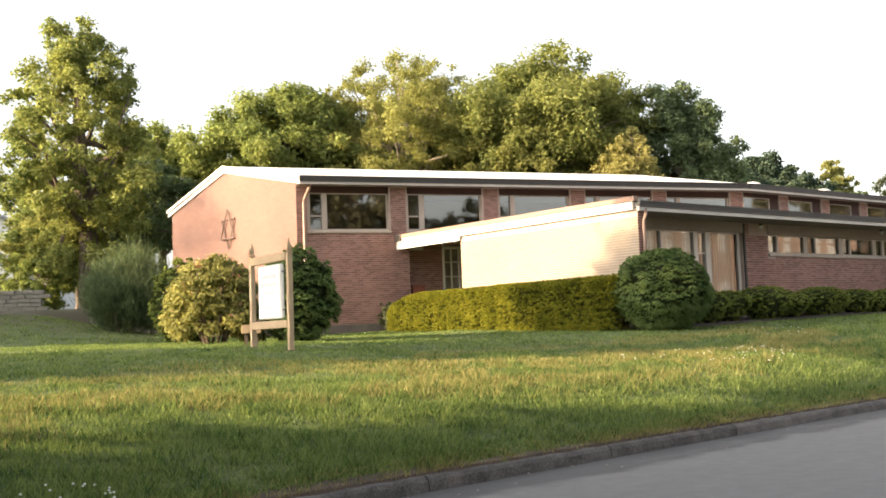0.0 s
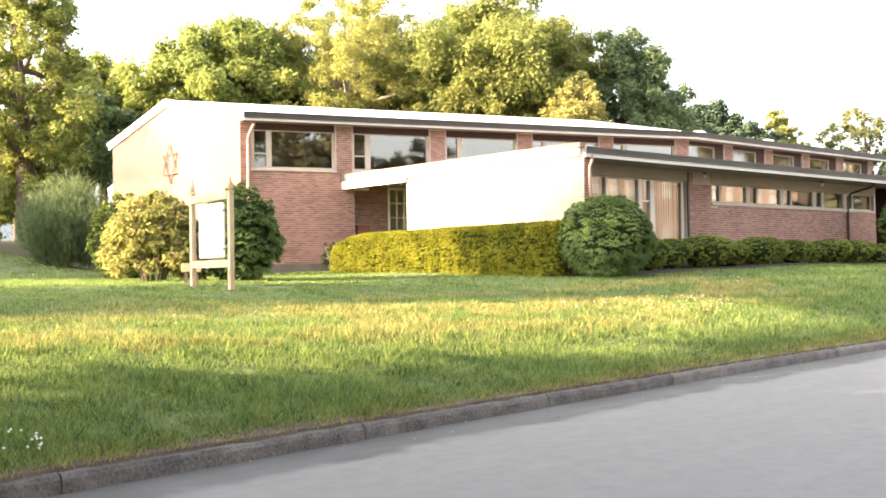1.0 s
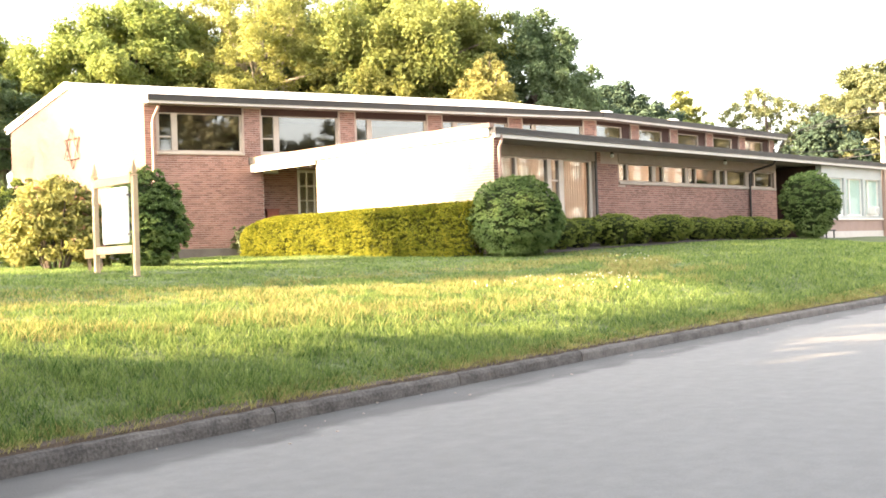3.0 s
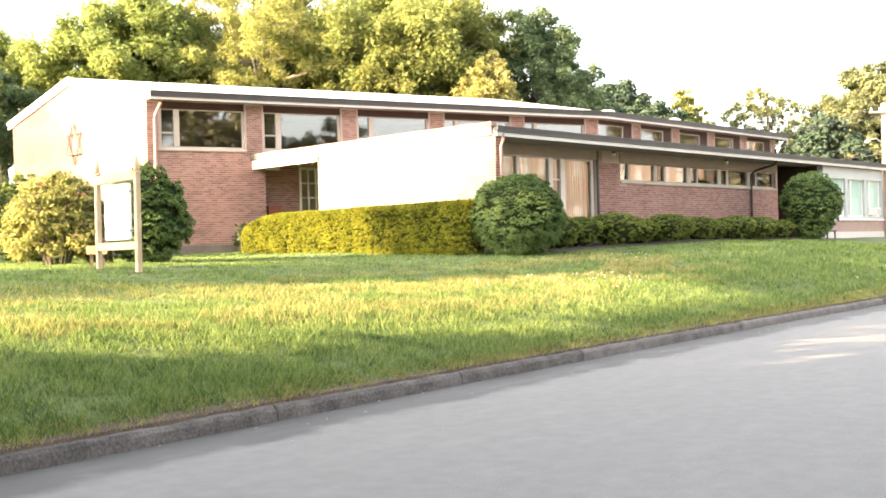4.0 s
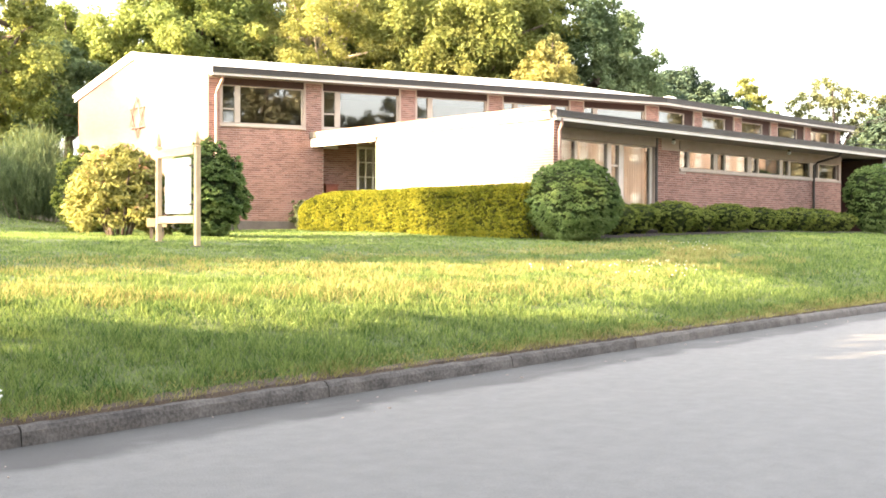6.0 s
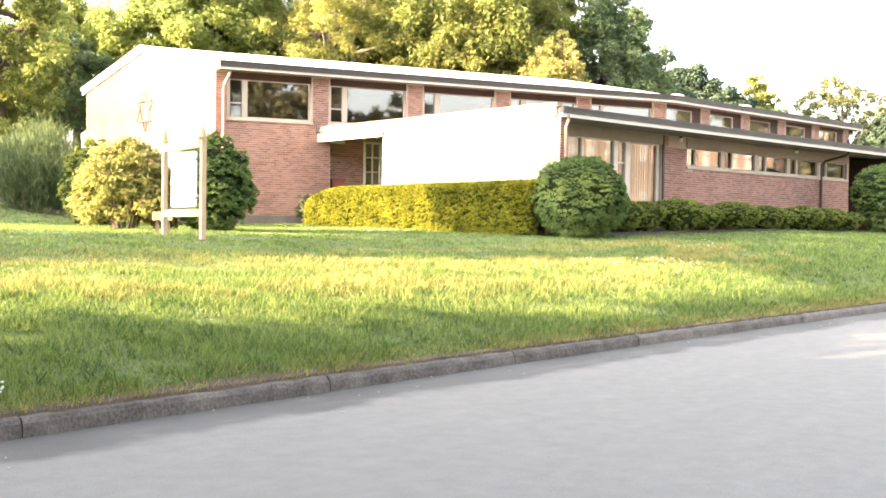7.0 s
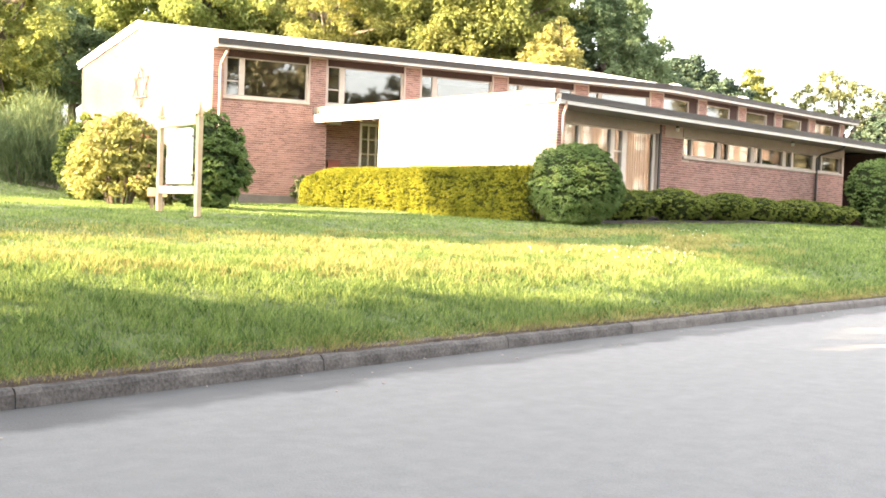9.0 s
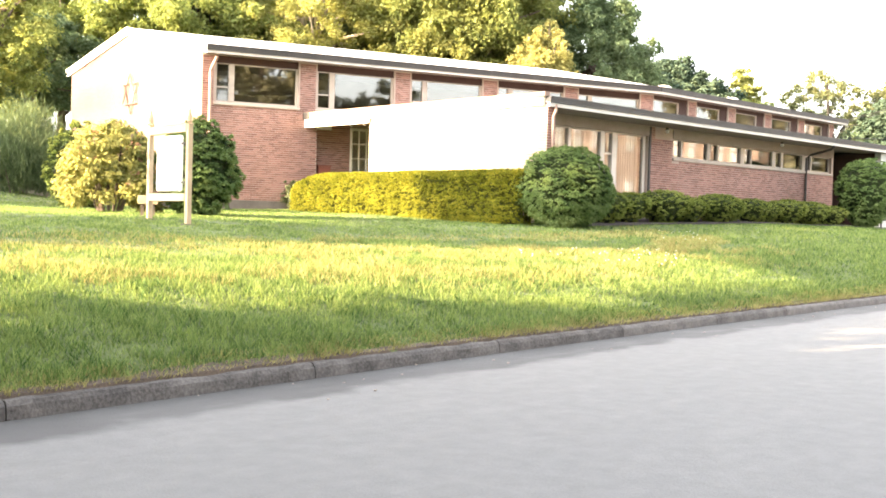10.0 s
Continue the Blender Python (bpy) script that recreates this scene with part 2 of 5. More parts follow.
LEAF_MID = leaf_material("fresh green leaves", (0.15, 0.195, 0.06), (0.29, 0.325, 0.105), 0.56)
LEAF_OLIVE = leaf_material("olive green leaves", (0.14, 0.172, 0.053), (0.25, 0.268, 0.088), 0.55)
LEAF_GOLD = leaf_material("yellow green leaves", (0.19, 0.205, 0.068), (0.325, 0.325, 0.108), 0.57)
LEAF_ASH = leaf_material("ash leaves", (0.10, 0.142, 0.045), (0.345, 0.36, 0.11), 0.54)
# Distance haze put into these leaf colours.
LEAF_HAZE = leaf_material("hazed far leaves", (0.115, 0.13, 0.062), (0.225, 0.24, 0.118), 0.5)
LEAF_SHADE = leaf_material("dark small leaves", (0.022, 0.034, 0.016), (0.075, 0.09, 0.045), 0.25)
LEAF_SPRUCE = leaf_material("blue-green leaves", (0.028, 0.048, 0.032), (0.078, 0.11, 0.068), 0.3)
LEAF_AMBER = leaf_material("amber leaves", (0.185, 0.18, 0.062), (0.355, 0.335, 0.125), 0.5)
# Tip and inner colours below paint light on spray tips and shade between.
LEAF_YEW = (leaf_material("yew lit tips", (0.085, 0.142, 0.045), (0.23, 0.305, 0.112), 0.38, 1.8, 0.4, 0.42),
            leaf_material("yew shaded inside", (0.017, 0.036, 0.013), (0.07, 0.102, 0.036), 0.25, 1.8, 0.4, 0.42))
LEAF_PRIVET = (leaf_material("golden hedge lit tips", (0.12, 0.135, 0.012), (0.29, 0.285, 0.03), 0.38, 1.6, 0.4, 0.4),
               leaf_material("hedge shaded inside", (0.035, 0.045, 0.006), (0.115, 0.125, 0.016), 0.3, 1.6, 0.4, 0.4))
LEAF_BOX = (leaf_material("boxwood lit tips", (0.14, 0.185, 0.04), (0.35, 0.39, 0.11), 0.45, 1.8, 0.4, 0.42),
            leaf_material("boxwood shaded inside", (0.032, 0.052, 0.013), (0.105, 0.132, 0.038), 0.25, 1.8, 0.4, 0.42))
LEAF_RHODO = leaf_material("rhododendron leaves", (0.145, 0.155, 0.052), (0.41, 0.395, 0.14), 0.5, 1.5)
LEAF_FEATHER = leaf_material("feathery shrub", (0.06, 0.09, 0.045), (0.15, 0.19, 0.09), 0.4, 1.0)
BLOSSOM = leaf_material("faded pink blossom", (0.42, 0.20, 0.13), (0.60, 0.42, 0.27), 0.3, 2.0)
BLADES = leaf_material("grass blades", (0.013, 0.062, 0.011), (0.208, 0.268, 0.085), 0.42, 2.4, 0.7, 0.38)
LEAF_DUSK = leaf_material("dull olive leaves", (0.105, 0.10, 0.06), (0.23, 0.22, 0.13), 0.3)
# Near-black green for solid cores that paint the shade inside shrubs.
SHRUB_CORE = material("shade inside shrubs", (0.018, 0.026, 0.01), (0.045, 0.055, 0.02), 0.95, 6, 40, 0.5)
CURTAIN = material("cream curtain", (0.58, 0.545, 0.475), (0.73, 0.69, 0.61), 0.9, 3, 30, 0.05)
# Window taupe made darker: the eave's shade put into the colour.
SHADED_TAUPE = material("eave-shaded taupe", (0.22, 0.18, 0.15), (0.32, 0.27, 0.23), 0.8, 3, 40, 0.05)
FRAME_CREAM = material("cream window frame", (0.50, 0.44, 0.38), (0.64, 0.58, 0.51), 0.6, 3, 40, 0.05)
FASCIA = material("greyed white fascia", (0.44, 0.41, 0.38), (0.58, 0.55, 0.51), 0.6, 2, 40, 0.05)
CLOVER = material("clover heads", (0.60, 0.60, 0.55), (0.78, 0.78, 0.74), 0.8, 5, 60, 0.0)


# ---- building blocks ----
def thing(name, label, category, group="", kind="", at=None):
    ob = new(name)
    ob.empty_display_size = 0.2
    if at:
        ob.location = at
    return tagged(ob, label, category, group, kind)


def part(name, bm, mat, parent=None, label=""):
    """Links a bmesh (or a ready mesh) as one mesh object under its thing or part; the shapes are in world places."""
    if isinstance(bm, bmesh.types.BMesh):
        me = bpy.data.meshes.new(name)
        bm.to_mesh(me)
        bm.free()
    else:
        me = bm
    me.materials.clear()
    me.materials.append(mat)
    ob = new(name, me)
    if parent:
        ob.parent = parent
        p, off = parent, Vector((0, 0, 0))
        while p:
            off += p.location
            p = p.parent
        ob.matrix_parent_inverse = Matrix.Translation(-off)
    if label:
        ob["label"] = label
    return ob


def box(bm, x0, x1, y0, y1, z0, z1, m=None, bevel=0.0):
    r = bmesh.ops.create_cube(bm, size=1.0)
    s = Matrix.Translation(((x0 + x1) / 2, (y0 + y1) / 2, (z0 + z1) / 2)) @ Matrix.Diagonal((x1 - x0, y1 - y0, z1 - z0, 1))
    bmesh.ops.transform(bm, matrix=(m @ s) if m else s, verts=r["verts"])
    if bevel:
        es = list({e for v in r["verts"] for e in v.link_edges})
        bmesh.ops.bevel(bm, geom=es, offset=bevel, segments=1, affect="EDGES", profile=0.5)
    return bm


def one_box(x0, x1, y0, y1, z0, z1, m=None, bevel=0.0):
    return box(bmesh.new(), x0, x1, y0, y1, z0, z1, m, bevel)


def prism(bm, pts, low, high):
    """A solid over a plan polygon; low and high: heights, or one height per point."""
    lo = [low] * len(pts) if not isinstance(low, (list, tuple)) else low
    hi = [high] * len(pts) if not isinstance(high, (list, tuple)) else high
    a = [bm.verts.new((p[0], p[1], z)) for p, z in zip(pts, lo)]
    b = [bm.verts.new((p[0], p[1], z)) for p, z in zip(pts, hi)]
    k = len(pts)
    bm.faces.new(a[::-1])
    bm.faces.new(b)
    for i in range(k):
        bm.faces.new((a[i], a[(i + 1) % k], b[(i + 1) % k], b[i]))
    bmesh.ops.recalc_face_normals(bm, faces=bm.faces)
    return bm


def tube(bm, pts, radii, sides=8):
    """A tapered round bar along a line of points."""
    rings = []
    for i, p in enumerate(pts):
        d = (Vector(pts[min(i + 1, len(pts) - 1)]) - Vector(pts[max(i - 1, 0)])).normalized()
        u = d.cross(Vector((0, 0, 1)) if abs(d.z) < 0.95 else Vector((1, 0, 0))).normalized()
        w = d.cross(u)
        rings.append([bm.verts.new(Vector(p) + radii[i] * (math.cos(k * math.tau / sides) * u + math.sin(k * math.tau / sides) * w)) for k in range(sides)])
    for a, b in zip(rings[:-1], rings[1:]):
        for k in range(sides):
            bm.faces.new((a[k], a[(k + 1) % sides], b[(k + 1) % sides], b[k]))
    bm.faces.new(rings[0][::-1])
    bm.faces.new(rings[-1])
    return bm


def raw_mesh(name, verts, faces_n, corners):
    """A mesh from flat arrays: faces_n polygons of `corners` corners, in order of the vertices."""
    me = bpy.data.meshes.new(name)
    me.vertices.add(len(verts))
    me.vertices.foreach_set("co", np.ascontiguousarray(verts, dtype=np.float32).ravel())
    me.loops.add(faces_n * corners)
    me.loops.foreach_set("vertex_index", np.arange(faces_n * corners, dtype=np.int32))
    me.polygons.add(faces_n)
    me.polygons.foreach_set("loop_start", np.arange(0, faces_n * corners, corners, dtype=np.int32))
    me.update(calc_edges=True)
    me.shade_flat()
    return me


def leaves_mesh(name, centres, size, rng, up=0.35, outward=None, slim=0.62, tri=False):
    """Many small pointed leaves (four corners each) round the given places."""
    k = len(centres)
    nrm = rng.normal(size=(k, 3))
    nrm[:, 2] = np.abs(nrm[:, 2]) + up
    if outward is not None:
        nrm += 0.9 * outward
    nrm /= np.linalg.norm(nrm, axis=1)[:, None]
    t = rng.normal(size=(k, 3))
    t -= (t * nrm).sum(1)[:, None] * nrm
    t /= np.linalg.norm(t, axis=1)[:, None]
    b = np.cross(nrm, t)
    s = size * rng.uniform(0.6, 1.35, size=(k, 1))
    if tri:
        w = b * s * slim * 0.5
        q = np.stack([centres - t * s * 0.42 - w, centres - t * s * 0.36 + w, centres + t * s * 0.58], axis=1)
        return raw_mesh(name, q.reshape(-1, 3), k, 3)
    q = np.stack([centres - t * s * 0.5, centres + b * s * slim * 0.5 + nrm * s * 0.06, centres + t * s * 0.5, centres - b * s * slim * 0.5 + nrm * s * 0.06], axis=1)
    return raw_mesh(name, q.reshape(-1, 3), k, 4)


def brick_boxes(rects, holes, proud, rng, length=0.203, height=0.059, joint=0.0145, head=0.007):
    """Centres and sizes of the bricks of a face in running bond, left out where the holes are; (s, z) on the face."""
    out = []
    course, step = height + joint, length + head
    for s0, s1, z0, z1 in rects:
        row = 0
        z = z0
        while z + height <= z1 + 0.001:
            s = s0 - (step / 2 if row % 2 else 0)
            while s < s1:
                a, b = max(s, s0), min(s + length, s1)
                for h0, h1, g0, g1 in holes:
                    if z + height > g0 + 0.005 and z < g1 - 0.005:
                        if a < h1 and b > h0:
                            if a < h0:
                                b = min(b, h0)
                            elif b > h1:
                                a = max(a, h1)
                            else:
                                b = a
                if b - a > 0.03:
                    out.append((a, b, z, z + height, proud))
                s += step
            z += course
            row += 1
    return out


def bricks_mesh(name, items, origin, along):
    """Joined bricks: each a five-sided block standing proud of the face; along: the face's run, its outer side to the right."""
    it = np.array(items)
    a, n = np.array([along[0], along[1], 0.0]), np.array([along[1], -along[0], 0.0])
    o = np.array([origin[0], origin[1], 0.0])

    def at(s, d, z):
        return o + s[:, None] * a + d[:, None] * n + np.stack([0 * z, 0 * z, z], 1)
    s0, s1, z0, z1, d = it.T
    e, q = 0.004, 0.0
    back = [at(s0, 0 * d, z0), at(s1, 0 * d, z0), at(s1, 0 * d, z1), at(s0, 0 * d, z1)]
    f = [at(s0 + q, d, z0 + e), at(s1 - q, d, z0 + e), at(s1 - q, d, z1 - e), at(s0 + q, d, z1 - e)]
    k = len(it)
    verts = np.stack(back + f, axis=1).reshape(-1, 3)
    quads = np.array([[4, 5, 6, 7], [0, 1, 5, 4], [1, 2, 6, 5], [2, 3, 7, 6], [3, 0, 4, 7]])
    idx = (np.arange(k)[:, None, None] * 8 + quads[None]).reshape(-1)
    me = bpy.data.meshes.new(name)
    me.vertices.add(len(verts))
    me.vertices.foreach_set("co", np.ascontiguousarray(verts, dtype=np.float32).ravel())
    me.loops.add(len(idx))
    me.loops.foreach_set("vertex_index", idx.astype(np.int32))
    me.polygons.add(5 * k)
    me.polygons.foreach_set("loop_start", np.arange(0, 20 * k, 4, dtype=np.int32))
    me.update(calc_edges=True)
    me.shade_flat()
    return me


def face_matrix(origin, along):
    """Local (s, depth into the wall, z) to the world; along: the run of the face, its outer side to the right."""
    a = Vector((along[0], along[1], 0)).normalized()
    inward = Vector((-a.y, a.x, 0))
    return Matrix(((a.x, inward.x, 0, origin[0]), (a.y, inward.y, 0, origin[1]), (0, 0, 1, 0), (0, 0, 0, 1)))


def wall_with_holes(bm, m, s0, s1, z0, z1, thick, holes):
    """One solid wall pierced by its openings."""
    ss = sorted({s0, s1, *[v for h in holes for v in h[:2] if s0 < v < s1]})
    zs = sorted({z0, z1, *[v for h in holes for v in h[2:] if z0 < v < z1]})
    grid = {}

    def at(i, j):
        if (i, j) not in grid:
            grid[i, j] = bm.verts.new(m @ Vector((ss[i], 0, zs[j])))
        return grid[i, j]
    for i in range(len(ss) - 1):
        for j in range(len(zs) - 1):
            cs, cz = (ss[i] + ss[i + 1]) / 2, (zs[j] + zs[j + 1]) / 2
            if not any(h[0] < cs < h[1] and h[2] < cz < h[3] for h in holes):
                bm.faces.new((at(i, j), at(i + 1, j), at(i + 1, j + 1), at(i, j + 1)))
    r = bmesh.ops.extrude_face_region(bm, geom=list(bm.faces))
    d = (m.to_3x3() @ Vector((0, thick, 0)))
    bmesh.ops.translate(bm, vec=d, verts=[g for g in r["geom"] if isinstance(g, bmesh.types.BMVert)])
    bmesh.ops.recalc_face_normals(bm, faces=bm.faces)
    return bm


# ---- ground, road and kerb ----
def kerb_y(x):
    return 7.45 + 0.155 * x - 0.0012 * x * x if x < 60 else 12.43 + 0.011 * (x - 60)


def rise(v):
    v = min(max(v, 0.0), 1.0)
    return v * v * (3 - 2 * v)


def ground_z(x, y):
    d = y - kerb_y(x)
    if d < 0:
        if y < -5.2:
            return 0.14 + 0.02 * rise((-5.2 - y) / 20)
        return -0.10
    east = rise((x - 12.5) / 21)
    z = 0.13 + 1.27 * (1 - math.exp(-d / (4.5 - 2.2 * east))) + 0.012 * min(d, 26) + 0.33 * east * (1 - math.exp(-d / 3.0))
    left = max(rise((17.2 - x) / 5), rise((y - 44) / 5))
    z += left * (1.5 * rise((y - 28.5) / 17) + 0.033 * max(0, min(y, 120) - 46))
    if d > 0.6:
        z += 0.035 * noise.noise((x * 0.35, y * 0.35, 0)) * min(1, d / 3)
    return z


def axis(lo, hi, fine_lo, fine_hi, fine):
    vals = list(np.arange(fine_lo, fine_hi, fine))
    step, v = fine, fine_hi
    while v < hi:
        vals.append(v)
        step *= 1.25
        v += step
    vals.append(hi)
    step, v = fine, fine_lo
    while v > lo:
        step *= 1.25
        v -= step
        vals.insert(0, max(v, lo))
    return vals


def build_ground():
    xs = axis(-1500, 1500, -12, 52, 0.8)
    ts = [-1500, -700, -300, -120, -60, -35, -22, -14, -9, -6.4, -5.1, -4.9, -0.03] + [t for t in axis(-1500, 1500, 0.0, 40, 0.7) if t >= 0]
    bm = bmesh.new()
    rows = []
    for t in ts:
        row = []
        for x in xs:
            edge = kerb_y(min(max(x, -60), 300))
            if t < -0.5:
                y = min(t, edge - 1.5 + (t + 4.9))
                z = -0.10 if t > -5 else 0.14 + 0.02 * rise((-5.2 - y) / 20)
            else:
                y = t + edge + 0.12
                z = -0.10 if t < 0 else ground_z(min(max(x, -60), 300), y)
            row.append(bm.verts.new((x, y, z if abs(y) < 900 else -3)))
        rows.append(row)
    for a, b in zip(rows[:-1], rows[1:]):
        for i in range(len(xs) - 1):
            bm.faces.new((a[i], a[i + 1], b[i + 1], b[i]))
    for f in bm.faces:
        f.smooth = True
    tagged(part("ground", bm, LAWN), "gently rising lawn of uneven green grass", "lawn", kind="structure")


build_ground()


def build_road():
    bm = bmesh.new()
    xs = axis(-300, 400, -20, 60, 1.0)
    rows = []
    for k in range(13):
        row = []
        for x in xs:
            y1 = kerb_y(min(max(x, -60), 300))
            y = -5.0 + (y1 + 5.0) * k / 12
            row.append(bm.verts.new((x, y, 0.03 * math.sin(math.pi * k / 12) - 0.03 * 0)))
        rows.append(row)
    for a, b in zip(rows[:-1], rows[1:]):
        for i in range(len(xs) - 1):
            bm.faces.new((a[i], a[i + 1], b[i + 1], b[i]))
    tagged(part("road", bm, ASPHALT), "pale worn asphalt street with a sandy gutter", "road", kind="structure")


build_road()


def build_kerb():
    kerb = thing("kerb", "weathered grey concrete kerb along the lawn", "kerb", kind="structure")
    x = -14.0
    rng = random.Random(3)
    while x < 62:
        w = 2.9 + rng.uniform(-0.3, 0.3)
        bm = bmesh.new()
        cut = [x + 0.006 + (w - 0.012) * i / 22 for i in range(23)]
        prof = [(0.0, -0.06), (0.004, 0.04), (0.014, 0.10), (0.042, 0.138), (0.09, 0.150), (0.17, 0.150), (0.18, -0.06)]
        rings = []
        for c in cut:
            wob = 0.012 * noise.noise((c * 2.3, 4.0, 0)) + rng.uniform(-0.004, 0.004)
            worn = 0.02 * max(0.0, noise.noise((c * 1.7, 8.0, 0)))
            rings.append([bm.verts.new((c, kerb_y(c) + p[0] + wob + (worn + rng.uniform(-0.006, 0.009) if 0 < i < 4 else 0), p[1] + rng.uniform(-0.006, 0.005) - (worn if 2 < i < 6 else 0))) for i, p in enumerate(prof)])
        for a, b in zip(rings[:-1], rings[1:]):
            for i in range(len(prof) - 1):
                bm.faces.new((a[i], a[i + 1], b[i + 1], b[i]))
        bm.faces.new(rings[0])
        bm.faces.new(rings[-1][::-1])
        bmesh.ops.recalc_face_normals(bm, faces=bm.faces)
        part("kerb_stone", bm, KERB_STONE, kerb)
        x += w


build_kerb()


# ---- the hall: a long low-gabled block whose front bends, with a flat-eaved wing and an annex ----
A0 = (18.5, 31.53)
AW = radians(-17.8)
A_DIR = (math.cos(AW), math.sin(AW))
A_LEN = 18.15
MA = face_matrix(A0, A_DIR)
BEND = (A0[0] + A_LEN * A_DIR[0], A0[1] + A_LEN * A_DIR[1])
B_END = 51.2
hall = thing("brick_hall", "two-storey red brick hall with white roof and low wing", "building")


def on_a(s, out=0.0):
    return (A0[0] + s * A_DIR[0] + out * A_DIR[1], A0[1] + s * A_DIR[1] - out * A_DIR[0])


EAVE, RIDGE, BACK_Y, RIDGE_Y = 6.84, 8.28, 42.0, 36.75
BAY, W_LEFT = 3.57, 0.43
SILL_Z = 5.30
front_holes = [(W_LEFT + BAY * i, W_LEFT + 2.89 + BAY * i, SILL_Z, 6.86) for i in range(5)]
recess = (4.02, 7.6, 2.0, 4.82)
wall = part("wall", wall_with_holes(bmesh.new(), MA, 0.0, A_LEN, 2.04, 6.98, 0.3, front_holes + [recess]), MORTAR, hall, "red brick front wall in running bond")
FRONT_WALL = wall
part("foundation", one_box(-0.02, 7.0, -0.02, 0.3, 1.3, 2.04, MA), CONCRETE, hall, "grey concrete footing")

# gable end: a flat pentagon standing on its footing
bm = bmesh.new()
pent = [(A0[1], 2.04), (41.6, 2.04), (41.6, 6.95), (RIDGE_Y, 8.16), (A0[1], 7.0)]
va = [bm.verts.new((18.5, y, z)) for y, z in pent]
vb = [bm.verts.new((18.8, y + 0.1 * 0, z)) for y, z in pent]
bm.faces.new(va)
bm.faces.new(vb[::-1])
for i in range(5):
    bm.faces.new((va[i], vb[i], vb[(i + 1) % 5], va[(i + 1) % 5]))
bmesh.ops.recalc_face_normals(bm, faces=bm.faces)
GABLE_WALL = part("end_wall", bm, PALE_MORTAR, hall, "sunlit pale brick gable wall")
part("foundation", one_box(18.47, 18.8, A0[1] + 0.05, 41.6, 1.2, 2.04), CONCRETE, hall)
part("back_wall", prism(bmesh.new(), [(18.8, 41.6), (18.8, 41.3), (B_END, 36.3), (B_END, 36.6)], 1.2, 6.95), PALE_BRICK, hall)

# rear block, straight on from the bend
b_holes = [(0.18 + 3.08 * i, 2.61 + 3.08 * i, 5.3, 6.86) for i in range(5)]
MB = face_matrix(BEND, (1, 0))
B_WALL = part("wall", wall_with_holes(bmesh.new(), MB, 0.0, B_END - BEND[0], 2.0, 6.98, 0.3, b_holes), MORTAR, hall, "red brick upper wall with piers")
part("end_wall", one_box(B_END - 0.3, B_END, BEND[1] + 0.3, 36.3, 1.2, 7.0), RED_BRICK, hall)
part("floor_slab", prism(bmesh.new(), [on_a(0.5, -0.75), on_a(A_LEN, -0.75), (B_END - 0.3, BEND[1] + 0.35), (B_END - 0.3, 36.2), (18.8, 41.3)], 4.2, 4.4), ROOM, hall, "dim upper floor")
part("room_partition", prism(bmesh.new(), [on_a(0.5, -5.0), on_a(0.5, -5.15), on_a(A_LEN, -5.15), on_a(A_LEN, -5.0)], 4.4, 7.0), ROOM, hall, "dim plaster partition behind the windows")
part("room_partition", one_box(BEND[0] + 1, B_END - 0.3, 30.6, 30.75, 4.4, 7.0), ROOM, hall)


# roof slopes, eaves and gutters
def slab(name, pts, mat, thick, label=""):
    b = bmesh.new()
    top = [b.verts.new(p) for p in pts]
    bot = [b.verts.new((p[0], p[1], p[2] - thick)) for p in pts]
    b.faces.new(top)
    b.faces.new(bot[::-1])
    k = len(pts)
    for i in range(k):
        b.faces.new((top[i], bot[i], bot[(i + 1) % k], top[(i + 1) % k]))
    bmesh.ops.recalc_face_normals(b, faces=b.faces)
    return part(name, b, mat, hall, label)


ea, eb = on_a(0.02, 0.46), on_a(A_LEN + 0.07, 0.46)
ra, rb = (18.42, RIDGE_Y), (18.42 + 17.3, RIDGE_Y - 5.55)
EB_END = (B_END + 0.45, eb[1])
slab("roof_slope", [(18.42, ea[1] + 0.02, 7.12), (eb[0], eb[1], 7.12), (rb[0], rb[1], RIDGE), (ra[0], ra[1], RIDGE)], ROOF_WHITE, 0.12, "white sunlit roof membrane")
slab("roof_slope", [(eb[0], eb[1], 7.12), (EB_END[0], EB_END[1], 7.12), (EB_END[0], rb[1], RIDGE), (rb[0], rb[1], RIDGE)], ROOF_GREY, 0.12, "grey gravelled roof slope")
slab("roof_slope", [(ra[0], ra[1], RIDGE), (rb[0], rb[1], RIDGE), (EB_END[0], rb[1], RIDGE), (EB_END[0], 37.0, 7.1), (18.42, 41.85, 7.135)], ROOF_GREY, 0.12)


def eave(pts, z, parent, back=0.46, gutter=0.20, board=0.085, soffit=True):
    """A dark gutter over a pale board along a line of points, with the soffit behind it."""
    for (p, q) in zip(pts[:-1], pts[1:]):
        d = Vector((q[0] - p[0], q[1] - p[1]))
        m = face_matrix(p, (d.x, d.y))
        g = bmesh.new()
        box(g, 0, d.length, -0.09, 0.05, z, z + gutter, m)
        part("gutter_lip", one_box(0, d.length, -0.115, -0.09, z + gutter - 0.045, z + gutter, m), BROWN_METAL, parent)
        part("gutter_bead", one_box(0, d.length, -0.105, -0.09, z + 0.07, z + 0.10, m), BROWN_METAL, parent)
        part("gutter", g, BROWN_METAL, parent, "dark brown metal gutter")
        part("fascia", one_box(0, d.length, -0.05, 0.02, z - board, z - 0.003, m), FASCIA, parent, "pale painted fascia board")
        if soffit:
            part("soffit", one_box(0, d.length, 0.023, back, z - board + 0.02, z - board + 0.05, m), SOFFIT, parent)


eave([ea, eb, EB_END], 6.93, hall)
